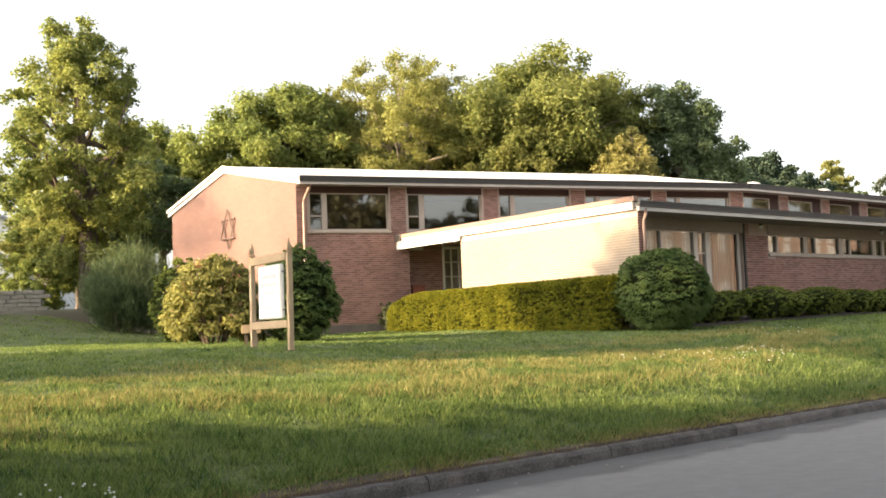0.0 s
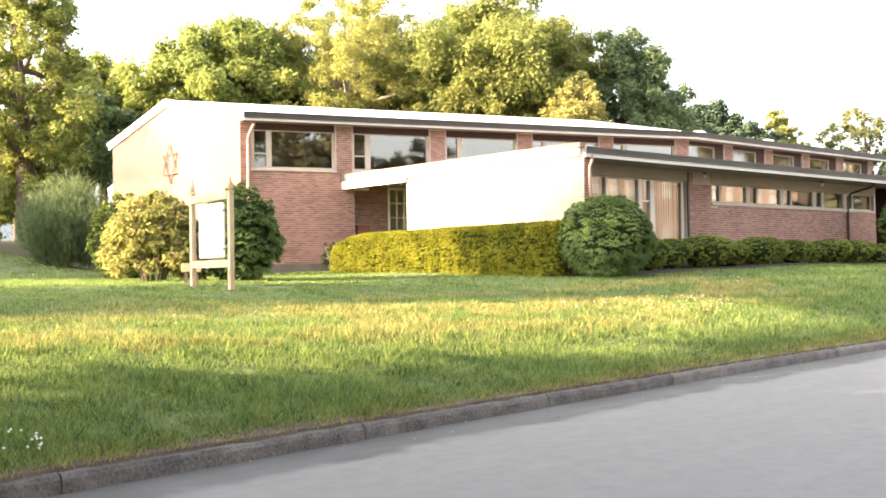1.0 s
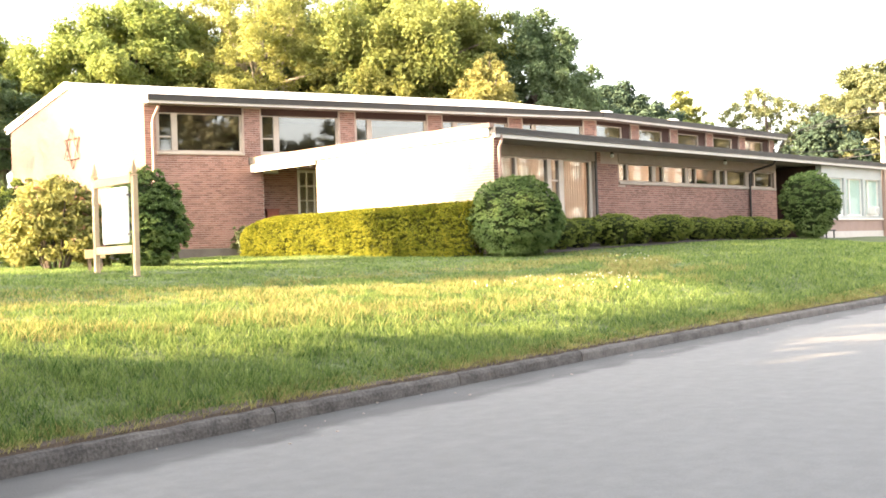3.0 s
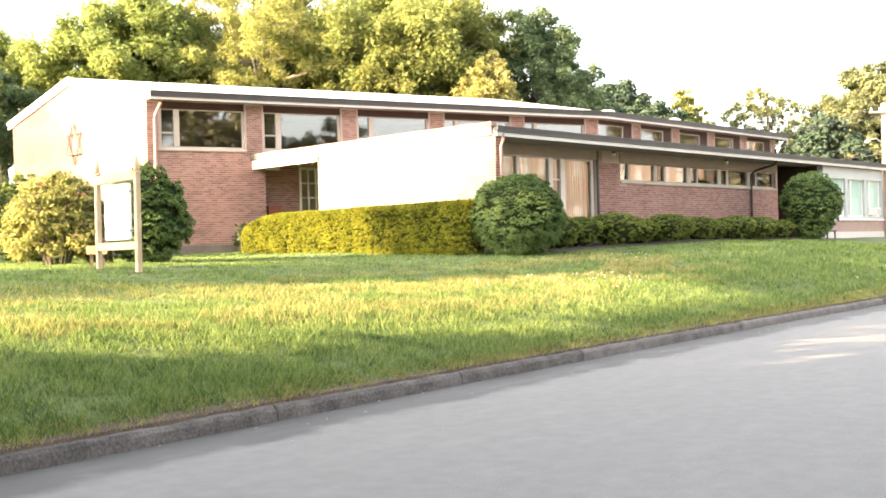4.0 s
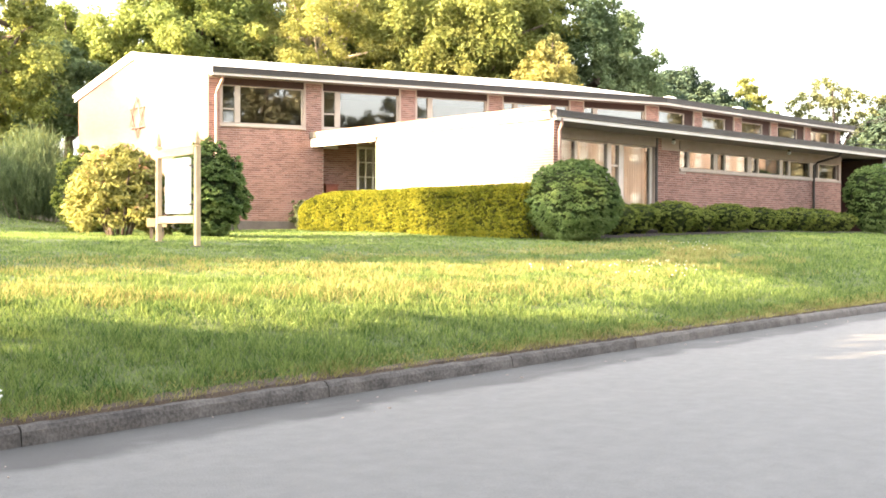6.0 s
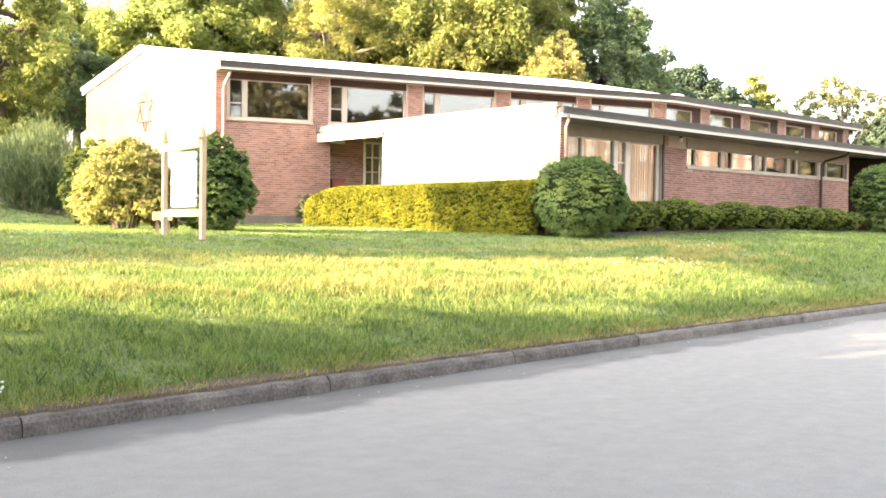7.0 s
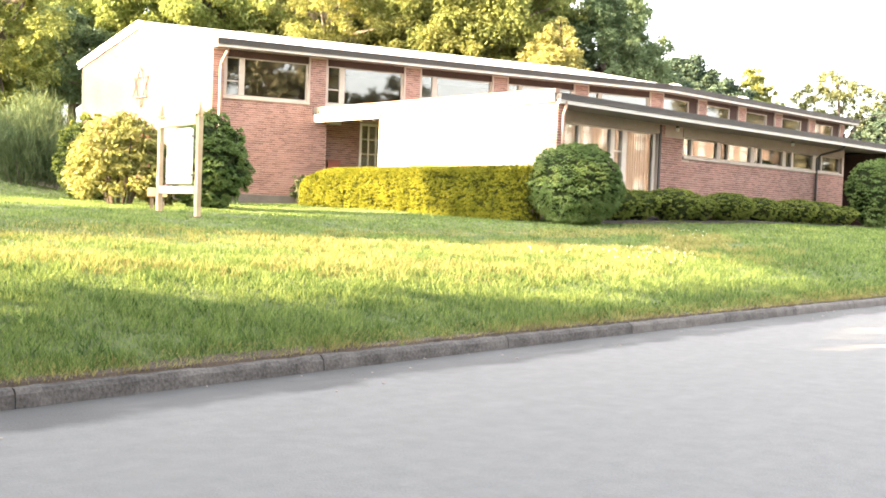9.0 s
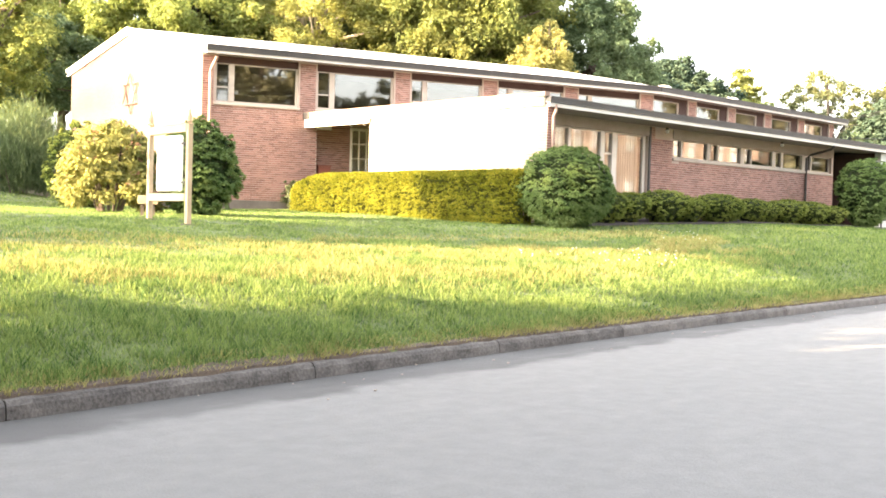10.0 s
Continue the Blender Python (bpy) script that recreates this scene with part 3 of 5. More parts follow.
# verge boards of the gable
for y0, z0, y1, z1, nm in ((ea[1], 7.13, RIDGE_Y, RIDGE + 0.02, "verge_board"), (41.85, 7.155, RIDGE_Y, RIDGE + 0.02, "verge_board")):
    b = bmesh.new()
    for dx0, dx1, h in ((18.36, 18.43, 0.115), (18.425, 18.495, 0.27)):
        v = [b.verts.new(c) for c in ((dx0, y0, z0 - h), (dx0, y1, z1 - h), (dx0, y1, z1 - (0.0 if dx0 < 18.4 else 0.03)), (dx0, y0, z0 - (0.0 if dx0 < 18.4 else 0.03)),
                                      (dx1, y0, z0 - h), (dx1, y1, z1 - h), (dx1, y1, z1 - (0.0 if dx0 < 18.4 else 0.03)), (dx1, y0, z0 - (0.0 if dx0 < 18.4 else 0.03)))]
        for f in ((0, 1, 2, 3), (7, 6, 5, 4), (0, 4, 5, 1), (1, 5, 6, 2), (2, 6, 7, 3), (3, 7, 4, 0)):
            b.faces.new([v[i] for i in f])
    bmesh.ops.recalc_face_normals(b, faces=b.faces)
    part(nm, b, WHITE_PAINT, hall, "white painted verge board")


def downpipe(pts, r=0.045, mat=PINK_METAL):
    b = tube(bmesh.new(), pts, [r] * len(pts), 8)
    return part("downpipe", b, mat, hall, "brown painted metal downpipe")


c1, c2 = on_a(0.40, 0.40), on_a(0.24, 0.09)
downpipe([(c1[0], c1[1], 6.95), (c1[0], c1[1], 6.82), (c1[0] * 0.9 + c2[0] * 0.1, c1[1] * 0.9 + c2[1] * 0.1, 6.74), (c1[0] * 0.1 + c2[0] * 0.9, c1[1] * 0.1 + c2[1] * 0.9, 6.36), (c2[0], c2[1], 6.24), (c2[0], c2[1], 1.75)], 0.055)
downpipe([(51.5, eb[1] + 0.05, 6.9), (51.5, eb[1] + 0.05, 6.75), (51.05, BEND[1] - 0.08, 6.35), (51.05, BEND[1] - 0.08, 4.5)], 0.05, BROWN_METAL)


def window_unit(m, s0, s1, z0, z1, posts, parent=hall, bars=(), frame_mat=TAUPE_PAINT, sill=True, glass=GLASS, depth=0.10, rim=0.07, label="painted timber window with large fixed panes", narrow=None):
    """A window: outer frame, posts at the given places, panes between them, and a sill; bars: (light, heights)."""
    w = new("window")
    w.parent = parent
    w["label"] = label
    f = bmesh.new()
    head = min(rim, 0.035)
    box(f, s0, s1, depth, depth + 0.08, z1 - head, z1, m)
    box(f, s0, s1, depth, depth + 0.08, z0, z0 + rim, m)
    box(f, s0, s0 + rim, depth, depth + 0.08, z0 + rim, z1 - head, m)
    box(f, s1 - rim, s1, depth, depth + 0.08, z0 + rim, z1 - head, m)
    part("window_frame", f, frame_mat, w)
    edges = [s0 + rim]
    for a, b in posts:
        part("mullion", one_box(a, b, depth - 0.03, depth + 0.10, z0 + rim, z1 - head, m), frame_mat, w)
        edges += [a, b]
    edges.append(s1 - rim)
    for i in range(0, len(edges), 2):
        pz = one_box(edges[i], edges[i + 1], depth + 0.04, depth + 0.048, z0 + rim, z1 - head, m)
        pane = part("pane", pz, narrow if narrow and edges[i + 1] - edges[i] < 0.45 else glass, w)
        pane.visible_shadow = False
        for k, zs in bars:
            if k == i // 2:
                for zb in zs:
                    part("glazing_bar", one_box(edges[i], edges[i + 1], depth + 0.005, depth + 0.075, zb - 0.025, zb + 0.025, m), frame_mat, w)
    if sill:
        part("sill", one_box(s0 - 0.05, s1 + 0.05, -0.06, depth + 0.1, z0 - 0.09, z0 - 0.002, m, 0.01), frame_mat, w, "pale painted sill")
    return w


for i, (a, b, z0, z1) in enumerate(front_holes):
    window_unit(MA, a, b, z0, 6.62, [(a + 0.47, a + 0.66)], bars=[(0, (z0 + 0.52,))])
    part("top_band", one_box(a, b, 0.06, 0.2, 6.62, 6.86, MA), MATT_MAROON, hall, "dark brown band over the window")
for a, b, z0, z1 in b_holes:
    window_unit(MB, a, b - 0.53, z0, 6.70, [])
    part("side_panel", one_box(b - 0.53, b, 0.07, 0.2, z0, 6.70, MB), MATT_MAROON, hall, "dark maroon panel beside the window")
    part("top_band", one_box(a, b, 0.04, 0.2, 6.70, 6.86, MB), MATT_MAROON, hall, "dark brown band over the window")

# entrance recess under the canopy
RB = part("recess_wall", wall_with_holes(bmesh.new(), MA @ Matrix.Translation((0, 0.32, 0)), 4.02, 7.6, 1.9, 4.83, 0.25, [(5.38, 6.42, 2.0, 4.74)]), MORTAR, hall, "shaded red brick entrance recess")
part("recess_cheek", one_box(3.9, 4.02, 0.3, 0.6, 1.9, 4.82, MA), RED_BRICK, hall)
door = part("door", one_box(5.46, 6.34, 0.40, 0.43, 2.05, 4.66, MA), GLASS_CLEAR, hall, "glazed entrance door with white bars")
door.visible_shadow = False
for a, b in ((5.38, 5.46), (6.34, 6.42)):
    part("door_jamb", one_box(a, b, 0.30, 0.46, 2.0, 4.74, MA), WHITE_PAINT, door)
part("door_head", one_box(5.46, 6.34, 0.30, 0.46, 4.66, 4.74, MA), WHITE_PAINT, door)
for a in (5.73, 6.02):
    part("glazing_bar", one_box(a, a + 0.045, 0.375, 0.455, 2.05, 4.66, MA), WHITE_PAINT, door)
for z in (2.05, 2.6, 3.12, 3.64, 4.16):
    part("glazing_bar", one_box(5.46, 6.34, 0.38, 0.45, z, z + 0.05, MA), WHITE_PAINT, door)
part("recess_floor", one_box(4.02, 7.6, 0.0, 0.32, 1.6, 2.0, MA), CONCRETE, hall)

# ---- the wing ----
WX, WY, WALL_Y, W_END = 22.0, 19.36, 20.5, 40.5
WING_END = part("end_wall", one_box(WX, WX + 0.32, WY, 27.0, 1.4, 4.80), MORTAR, hall, "sunlit cream brick end wall of the wing")
part("roof_deck", prism(bmesh.new(), [(WX - 0.02, WY - 0.02), (48.6, WY - 0.02), (48.6, 27.5), (36, 26.2), on_a(3.75, 0.02), (WX - 0.02, 30.55)], 4.83, 5.02), ROOF_GREY, hall, "grey flat roof of the wing")
part("canopy_fascia", one_box(WX - 0.12, WX - 0.02, 26.95, 30.58, 4.62, 5.0, None, 0.008), WHITE_PAINT, hall, "white painted fascia of the canopy")
part("wing_fascia", one_box(WX - 0.10, WX - 0.012, WY + 0.08, 26.948, 4.77, 5.0, None, 0.008), WHITE_PAINT, hall, "white painted fascia board")
part("roof_edge", one_box(WX - 0.15, WX + 0.05, WY - 0.02, 30.6, 5.0, 5.13), material("sunned roof edge", (0.20, 0.125, 0.09), (0.30, 0.20, 0.15), 0.7, 2, 30, 0.05), hall, "tan metal roof edge")
part("canopy_end", one_box(WX - 0.02, WX + 1.2, 30.40, 30.56, 4.62, 5.0), WHITE_PAINT, hall)
part("canopy_soffit", prism(bmesh.new(), [(WX - 0.02, 27.0), (29, 27.0), (29, 28.2), on_a(4.0, 0.02), (WX - 0.02, 30.4)], 4.80, 4.825), material("red-brown soffit board", (0.24, 0.12, 0.09), (0.34, 0.19, 0.15), 0.8, 2, 30, 0.05), hall, "red-brown canopy soffit")
part("edge_cap", one_box(WX - 0.17, WX + 0.3, 30.12, 30.66, 4.90, 5.14), BROWN_METAL, hall, "dark metal cap at the canopy corner")
# Cream board added behind the door glass to look like a lit room.
part("door_bright_board", one_box(5.40, 6.40, 0.52, 0.54, 2.05, 4.7, MA), CURTAIN, hall, "cream board added behind the door for its lit room")
eave([(WX - 0.05, WY - 0.06), (48.7, WY - 0.06)], 4.84, hall, back=1.2, gutter=0.17, board=0.11)
MW = face_matrix((0, WALL_Y), (1, 0))
BIG = (23.55, 28.16, 2.35, 4.42)
STRIP = (29.55, 40.35, 3.80, 4.42)
WING_WALL = part("wall", wall_with_holes(bmesh.new(), MW, WX + 0.32, W_END, 1.4, 4.76, 0.3, [BIG, STRIP]), MORTAR, hall, "red brick wing wall with a strip of windows")
part("end_wall", one_box(W_END - 0.3, W_END, WALL_Y + 0.3, 26, 1.4, 4.76), RED_BRICK, hall)
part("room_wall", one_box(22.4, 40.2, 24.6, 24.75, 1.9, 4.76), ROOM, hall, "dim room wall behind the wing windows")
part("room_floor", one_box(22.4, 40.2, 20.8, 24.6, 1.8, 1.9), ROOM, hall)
window_unit(MW, *BIG, [(24.33, 24.43), (25.85, 26.04), (26.42, 26.64)], bars=[(2, (3.1, 3.75))], rim=0.12, frame_mat=FRAME_CREAM, glass=GLASS_CLEAR, label="tall taupe-framed picture window")
b = bmesh.new()
cols = []
for k in range(180):
    x = 23.7 + 4.35 * k / 179
    y = WALL_Y + 0.33 + 0.03 * math.sin(k * 1.25) + 0.008 * math.sin(k * 3.1)
    cols.append((b.verts.new((x, y, 2.36)), b.verts.new((x, y, 4.40))))
for p, q in zip(cols[:-1], cols[1:]):
    b.faces.new((p[0], q[0], q[1], p[1]))
bmesh.ops.solidify(b, geom=list(b.faces), thickness=0.01)
part("curtain", b, CURTAIN, hall, "drawn cream curtain behind the picture window")
bays = [(30.08, 30.19), (31.63, 31.85), (32.27, 32.36), (33.76, 34.01), (34.43, 34.52), (35.94, 36.17), (36.56, 36.72), (38.14, 38.55), (38.80, 38.88)]
window_unit(MW, *STRIP, bays, rim=0.06, narrow=GLASS_DARK, label="strip of low pale-framed windows")
part("head_board", one_box(29.5, 40.4, -0.03, 0.02, 4.425, 4.72, MW), SHADED_TAUPE, hall, "taupe board over the window strip")
part("head_board", one_box(22.34, 28.2, -0.03, 0.02, 4.425, 4.72, MW), SHADED_TAUPE, hall)
part("trim_post", one_box(28.19, 28.27, -0.05, 0.02, 1.5, 4.72, MW), BROWN_METAL, hall, "dark brown corner post")
downpipe([(38.35, 19.4, 4.75), (38.35, 19.5, 4.62), (38.28, 20.3, 4.42), (38.24, 20.44, 4.3), (38.24, 20.44, 1.6)], 0.045, BROWN_METAL)
downpipe([(22.22, 19.26, 4.8), (22.22, 19.26, 4.62), (22.17, 19.31, 4.45), (22.17, 19.31, 1.6)], 0.045)


def soffit_lamp(x, y, z):
    t = thing("soffit_lamp", "small round white lamp under the eaves", "lamp", "lamps under the eaves")
    b = bmesh.new()
    bmesh.ops.create_uvsphere(b, u_segments=12, v_segments=8, radius=0.065, matrix=Matrix.Translation((x, y, z - 0.11)))
    part("globe", b, SIGN_WHITE, t)
    part("base", tube(bmesh.new(), [(x, y, z), (x, y, z - 0.06)], [0.05, 0.05]), BROWN_METAL, t)


soffit_lamp(28.9, 20.3, 4.72)
soffit_lamp(35.6, 20.0, 4.72)
for y in (28.6, 27.9):
    soffit_lamp(22.5, y, 4.80)

# ---- the annex ----
AX0, AX1, AY = 42.5, 48.6, 19.5
MX = face_matrix((0, AY), (1, 0))
ax_holes = [(43.0, 44.62, 2.65, 4.25), (44.84, 46.56, 2.65, 4.25), (46.78, 48.38, 2.65, 4.25)]
part("wall", wall_with_holes(bmesh.new(), MX, AX0, AX1, 2.5, 4.73, 0.25, ax_holes), BLUE_PANEL, hall, "pale blue panelled annex wall")
part("brick_band", one_box(AX0, AX1, 0.0, 0.25, 2.0, 2.5, MX), material("faded brick", (0.27, 0.185, 0.155), (0.38, 0.275, 0.235), 0.85, 2, 40, 0.3), hall, "low faded brick band")
part("footing", one_box(AX0 - 0.02, AX1 + 0.02, -0.03, 0.25, 1.3, 2.0, MX), FASCIA, hall, "white painted footing")
part("ledge", one_box(AX0, AX1 + 0.03, -0.06, 0.0, 2.48, 2.55, MX), WHITE_PAINT, hall)
for h in ax_holes:
    part("pane_backing", one_box(h[0] + 0.03, h[1] - 0.03, 0.15, 0.165, h[2] + 0.08, h[3] - 0.04, MX), PALE_BACKING, hall, "pale aqua panel behind the window")
    window_unit(MX, *h, [(h[0] + 0.42, h[0] + 0.5)], frame_mat=WHITE_PAINT, sill=False, glass=GLASS_AQUA, bars=[(0, (3.4,))], label="white-framed sash window")
part("wall", one_box(AX1 - 0.25, AX1, AY + 0.25, 26.5, 1.4, 4.73), BLUE_PANEL, hall)
# Entrance shade put into this wall's dark colour.
part("side_panel", one_box(AX0, AX0 + 0.2, AY + 0.25, 24, 1.4, 4.73), MATT_MAROON, hall, "side wall of the covered entrance, coloured dark for its shade")
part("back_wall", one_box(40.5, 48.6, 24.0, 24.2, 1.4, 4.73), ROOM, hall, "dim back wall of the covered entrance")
part("wall", one_box(40.5, 42.5, 22.5, 22.7, 1.4, 4.73), RED_BRICK, hall)
part("post", one_box(48.55, 48.68, AY - 0.16, AY - 0.03, 1.5, 4.73), PINK_METAL, hall, "brown corner post")

# emblem on the gable: two crossed bars-of-three made of bronze strip
em = thing("wall_emblem", "rusted bronze six-pointed emblem on the gable wall", "emblem")
for turn in (0, 180):
    b = bmesh.new()
    c = Vector((18.44, 36.5, 5.85))
    pts = [c + Vector((0, 0.62 * math.sin(radians(turn + 120 * k)), 0.74 * math.cos(radians(turn + 120 * k)))) for k in range(3)]
    for p, q in zip(pts, pts[1:] + pts[:1]):
        tube(b, [p + Vector((0.0 if turn else -0.03, 0, 0)), q + Vector((0.0 if turn else -0.03, 0, 0))], [0.026, 0.026], 6)
    part("triangle", b, IRON, em)

# small roof vents
for x, y, z in ((36.9, 26.2, 7.15), (42.0, 26.2, 7.15), (33.2, 21.2, 5.05)):
    v = thing("roof_vent", "small white domed roof vent", "vent", "roof vents")
    b = tube(bmesh.new(), [(x, y, z - 0.1), (x, y, z + 0.08)], [0.2, 0.2], 12)
    part("collar", b, WHITE_PAINT, v)
    b = bmesh.new()
    bmesh.ops.create_uvsphere(b, u_segments=14, v_segments=8, radius=0.34, matrix=Matrix.Translation((x, y, z + 0.10)) @ Matrix.Diagonal((1, 1, 0.3, 1)))
    part("dome", b, WHITE_PAINT, v)


# ---- the sign ----
sign = thing("lawn_sign", "white notice board between two cedar posts on the lawn", "sign")
SP, SQ = (10.58, 20.02), (10.41, 18.18)
for (x, y), z0, z1 in ((SP, 1.3, 3.62), (SQ, 1.2, 3.54)):
    post = part("post", one_box(x - 0.05, x + 0.05, y - 0.05, y + 0.05, z0, z1 - 0.28, None, 0.008), TIMBER, sign)
    part("cap", tube(bmesh.new(), [(x, y, z1 - 0.28), (x, y, z1 - 0.25)], [0.085, 0.085], 4), TIMBER, post)
    part("finial", tube(bmesh.new(), [(x, y, z1 - 0.25), (x, y, z1 - 0.22), (x, y, z1 - 0.13), (x, y, z1 - 0.08), (x, y, z1 + 0.02)], [0.03, 0.055, 0.052, 0.028, 0.008], 10), TIMBER, post, "turned pointed finial")
d = Vector((SQ[0] - SP[0], SQ[1] - SP[1]))
MS = face_matrix(SP, (d.x, d.y))
L = d.length
part("rail", one_box(0.075, L - 0.075, -0.05, 0.05, 3.13, 3.29, MS, 0.006), TIMBER, sign)
part("rail", one_box(0.075, L - 0.075, -0.05, 0.05, 1.80, 1.95, MS, 0.006), TIMBER, sign)
board = part("board", one_box(0.40, L - 0.34, -0.045, 0.045, 1.99, 3.08, MS, 0.03), SIGN_WHITE, sign, "white sign board with faint grey lettering")
for z, s0, s1, h in ((2.80, 0.62, 1.30, 0.085), (2.64, 0.55, 1.36, 0.085), (2.49, 0.70, 1.2, 0.06), (2.2, 0.72, 1.18, 0.04)):
    part("text_bar", one_box(s0, s1, -0.049, -0.045, z, z + h, MS), SIGN_GREY, board)
for s in (0.36, L - 0.30):
    for z in (2.15, 2.9):
        part("bracket", one_box(s - 0.1 if s < 1 else s - 0.05, s + 0.05 if s < 1 else s + 0.12, -0.012, 0.012, z, z + 0.03, MS), BROWN_METAL, sign)


# ---- trees ----
def clump_leaves(clumps, per_area, size, rng, flat=0.8):
    """Leaf places on the shells of many round clumps: (x, y, z, r)."""
    cs, outs = [], []
    for x, y, z, r in clumps:
        k = max(12, int(per_area * r * r))
        v = rng.normal(size=(k, 3))
        v /= np.linalg.norm(v, axis=1)[:, None]
        rad = r * rng.uniform(0.25, 1.2, size=(k, 1))
        cs.append(np.array([x, y, z]) + v * rad * np.array([1, 1, flat]))
        outs.append(v)
    return np.concatenate(cs), np.concatenate(outs)


def crown_clumps(cx, cy, z0, z1, rx, ry, count, rng, size=(0.09, 0.20), lean=(0, 0), top=0.62):
    """Clumps filling an uneven egg, most of them near its outside."""
    out = []
    seed = rng.uniform(0, 50)
    for i in range(int(count * 3.0)):
        v = rng.normal(size=3)
        v /= np.linalg.norm(v)
        d = rng.uniform(0.35, 1.0) ** 0.6
        h = 0.5 + 0.5 * v[2] * d
        wide = (1.0 - max(0.0, (h - 0.5)) * top) * rng.uniform(0.85, 1.1) * (1 + 0.45 * noise.noise((v[0] * 1.6 + seed, v[1] * 1.6, v[2] * 2.2)))
        r = rng.uniform(*size) * (rx + ry) / 2
        out.append((cx + v[0] * d * rx * wide + lean[0] * h, cy + v[1] * d * ry * wide + lean[1] * h, z0 + r * 0.5 + h * (z1 - z0 - r), r))
    return out


def limbs(bm, base, top, r, ends, rng, sides=8):
    """A bent trunk with limbs that reach to the given places."""
    b, t = Vector(base), Vector(top)
    pts = [b, b.lerp(t, 0.08), b.lerp(t, 0.35), b.lerp(t, 0.65), t]
    for i in (2, 3):
        pts[i] = pts[i] + Vector((rng.uniform(-0.25, 0.25), rng.uniform(-0.25, 0.25), 0))
    tube(bm, pts, [r * 1.5, r, r * 0.8, r * 0.55, r * 0.12], sides)
    for e in ends:
        f = rng.uniform(0.3, 0.75)
        s = b.lerp(t, f)
        e = Vector(e)
        mid = s.lerp(e, 0.5) + Vector((rng.uniform(-0.3, 0.3), rng.uniform(-0.3, 0.3), -0.25))
        tube(bm, [s, mid, e], [r * 0.42, r * 0.26, r * 0.06], 6)


def tree(x, y, z, clumps, trunk_top, trunk_r, leaf, size, density, label, seed, bark=BARK, group="", boughs=14, gap=None):
    rng = np.random.default_rng(seed)
    t = thing("tree", label, "tree", group, at=(x, y, z))
    bm = bmesh.new()
    ends = [clumps[i][:3] for i in rng.choice(len(clumps), min(boughs, len(clumps)), replace=False)]
    limbs(bm, (x, y, z - 0.4), trunk_top, trunk_r, ends, rng)
    part("trunk", bm, bark, t)
    c, o = clump_leaves(clumps, 2 * density, size, rng)
    if gap:
        # a thin place in the crown that lets the low sun through
        gy, gz, long, wide, thin = gap
        ry, rz = c[:, 1] + 0.35 * (c[:, 0] + 8) - gy, c[:, 2] + 0.339 * (c[:, 0] + 8) - gz
        away = ((0.87 * ry + 0.49 * rz) / long) ** 2 + ((0.87 * rz - 0.49 * ry) / wide) ** 2
        keep = (away > 1) | (rng.uniform(size=len(c)) < thin)
        c, o = c[keep], o[keep]
    part("crown", leaves_mesh("crown", c, 0.8 * size, rng, outward=o, tri=True), leaf, t)
    return t


def plain_tree(x, y, top, rx, leaf, label, seed, crown_low=None, count=70, size=0.29, density=340, group="", lean=(0, 0), clump=(0.075, 0.17), bark=BARK, ry=None, narrow=0.62, boughs=14, ground=None):
    rng = np.random.default_rng(seed + 1000)
    z = ground_z(x, y) if ground is None else ground
    low = z + 0.22 * (top - z) if crown_low is None else crown_low
    cl = crown_clumps(x, y, low, top, rx, ry or rx, count, rng, clump, lean, narrow)
    return tree(x, y, z, cl, (x + lean[0] * 0.6, y + lean[1] * 0.6, z + 0.86 * (top - z)), 0.028 * (top - z), leaf, size, density, label, seed, bark, group, boughs)


WOOD = "trees behind the hall"
plain_tree(31.4, 57.6, 17.4, 6.0, LEAF_MID, "broad dense green maple behind the hall", 1, count=110, density=290, size=0.31, group=WOOD, lean=(1.6, -1.2))
plain_tree(26.6, 61.0, 15.2, 4.6, LEAF_MID, "rounded green maple behind the hall", 2, count=80, group=WOOD)
plain_tree(38.7, 52.6, 19.6, 5.8, LEAF_GOLD, "airy yellow-green locust with pale limbs", 3, count=120, density=330, size=0.22, group=WOOD, bark=PALE_BARK, boughs=44, narrow=0.4, clump=(0.05, 0.13))
plain_tree(45.3, 48.4, 19.4, 7.2, LEAF_OLIVE, "tall spreading green tree above the roof", 4, count=150, density=175, size=0.31, group=WOOD, lean=(0.9, -0.7), narrow=0.25)
plain_tree(41.8, 47.0, 13.8, 4.2, LEAF_GOLD, "low yellow-green tree against the roof", 5, count=70, density=330, group=WOOD, size=0.28)
plain_tree(35.4, 51.0, 12.6, 4.2, LEAF_GOLD, "low yellow-green tree against the roof", 15, count=70, density=330, group=WOOD, size=0.28)
plain_tree(45.0, 39.9, 12.9, 1.8, LEAF_AMBER, "small amber-leaved tree lit by the low sun", 6, count=34, size=0.24, clump=(0.14, 0.3), group=WOOD, crown_low=7.3)
plain_tree(52.6, 42.8, 17.2, 4.8, LEAF_DEEP, "dark green tree at the end of the wood", 7, count=100, group=WOOD, narrow=0.55)
plain_tree(57.0, 43.0, 13.0, 3.4, LEAF_DEEP, "dark green tree at the end of the wood", 8, count=70, group=WOOD)
plain_tree(50.6, 50.4, 19.3, 5.4, LEAF_OLIVE, "dark green tree deep in the wood", 9, count=90, density=200, size=0.4, group=WOOD)
plain_tree(37.0, 60.5, 18.0, 6.0, LEAF_DEEP, "dark green tree deep in the wood", 10, count=90, density=200, size=0.4, group=WOOD)
plain_tree(43.0, 57.0, 19.0, 6.0, LEAF_DEEP, "dark green tree deep in the wood", 25, count=90, density=200, size=0.4, group=WOOD)
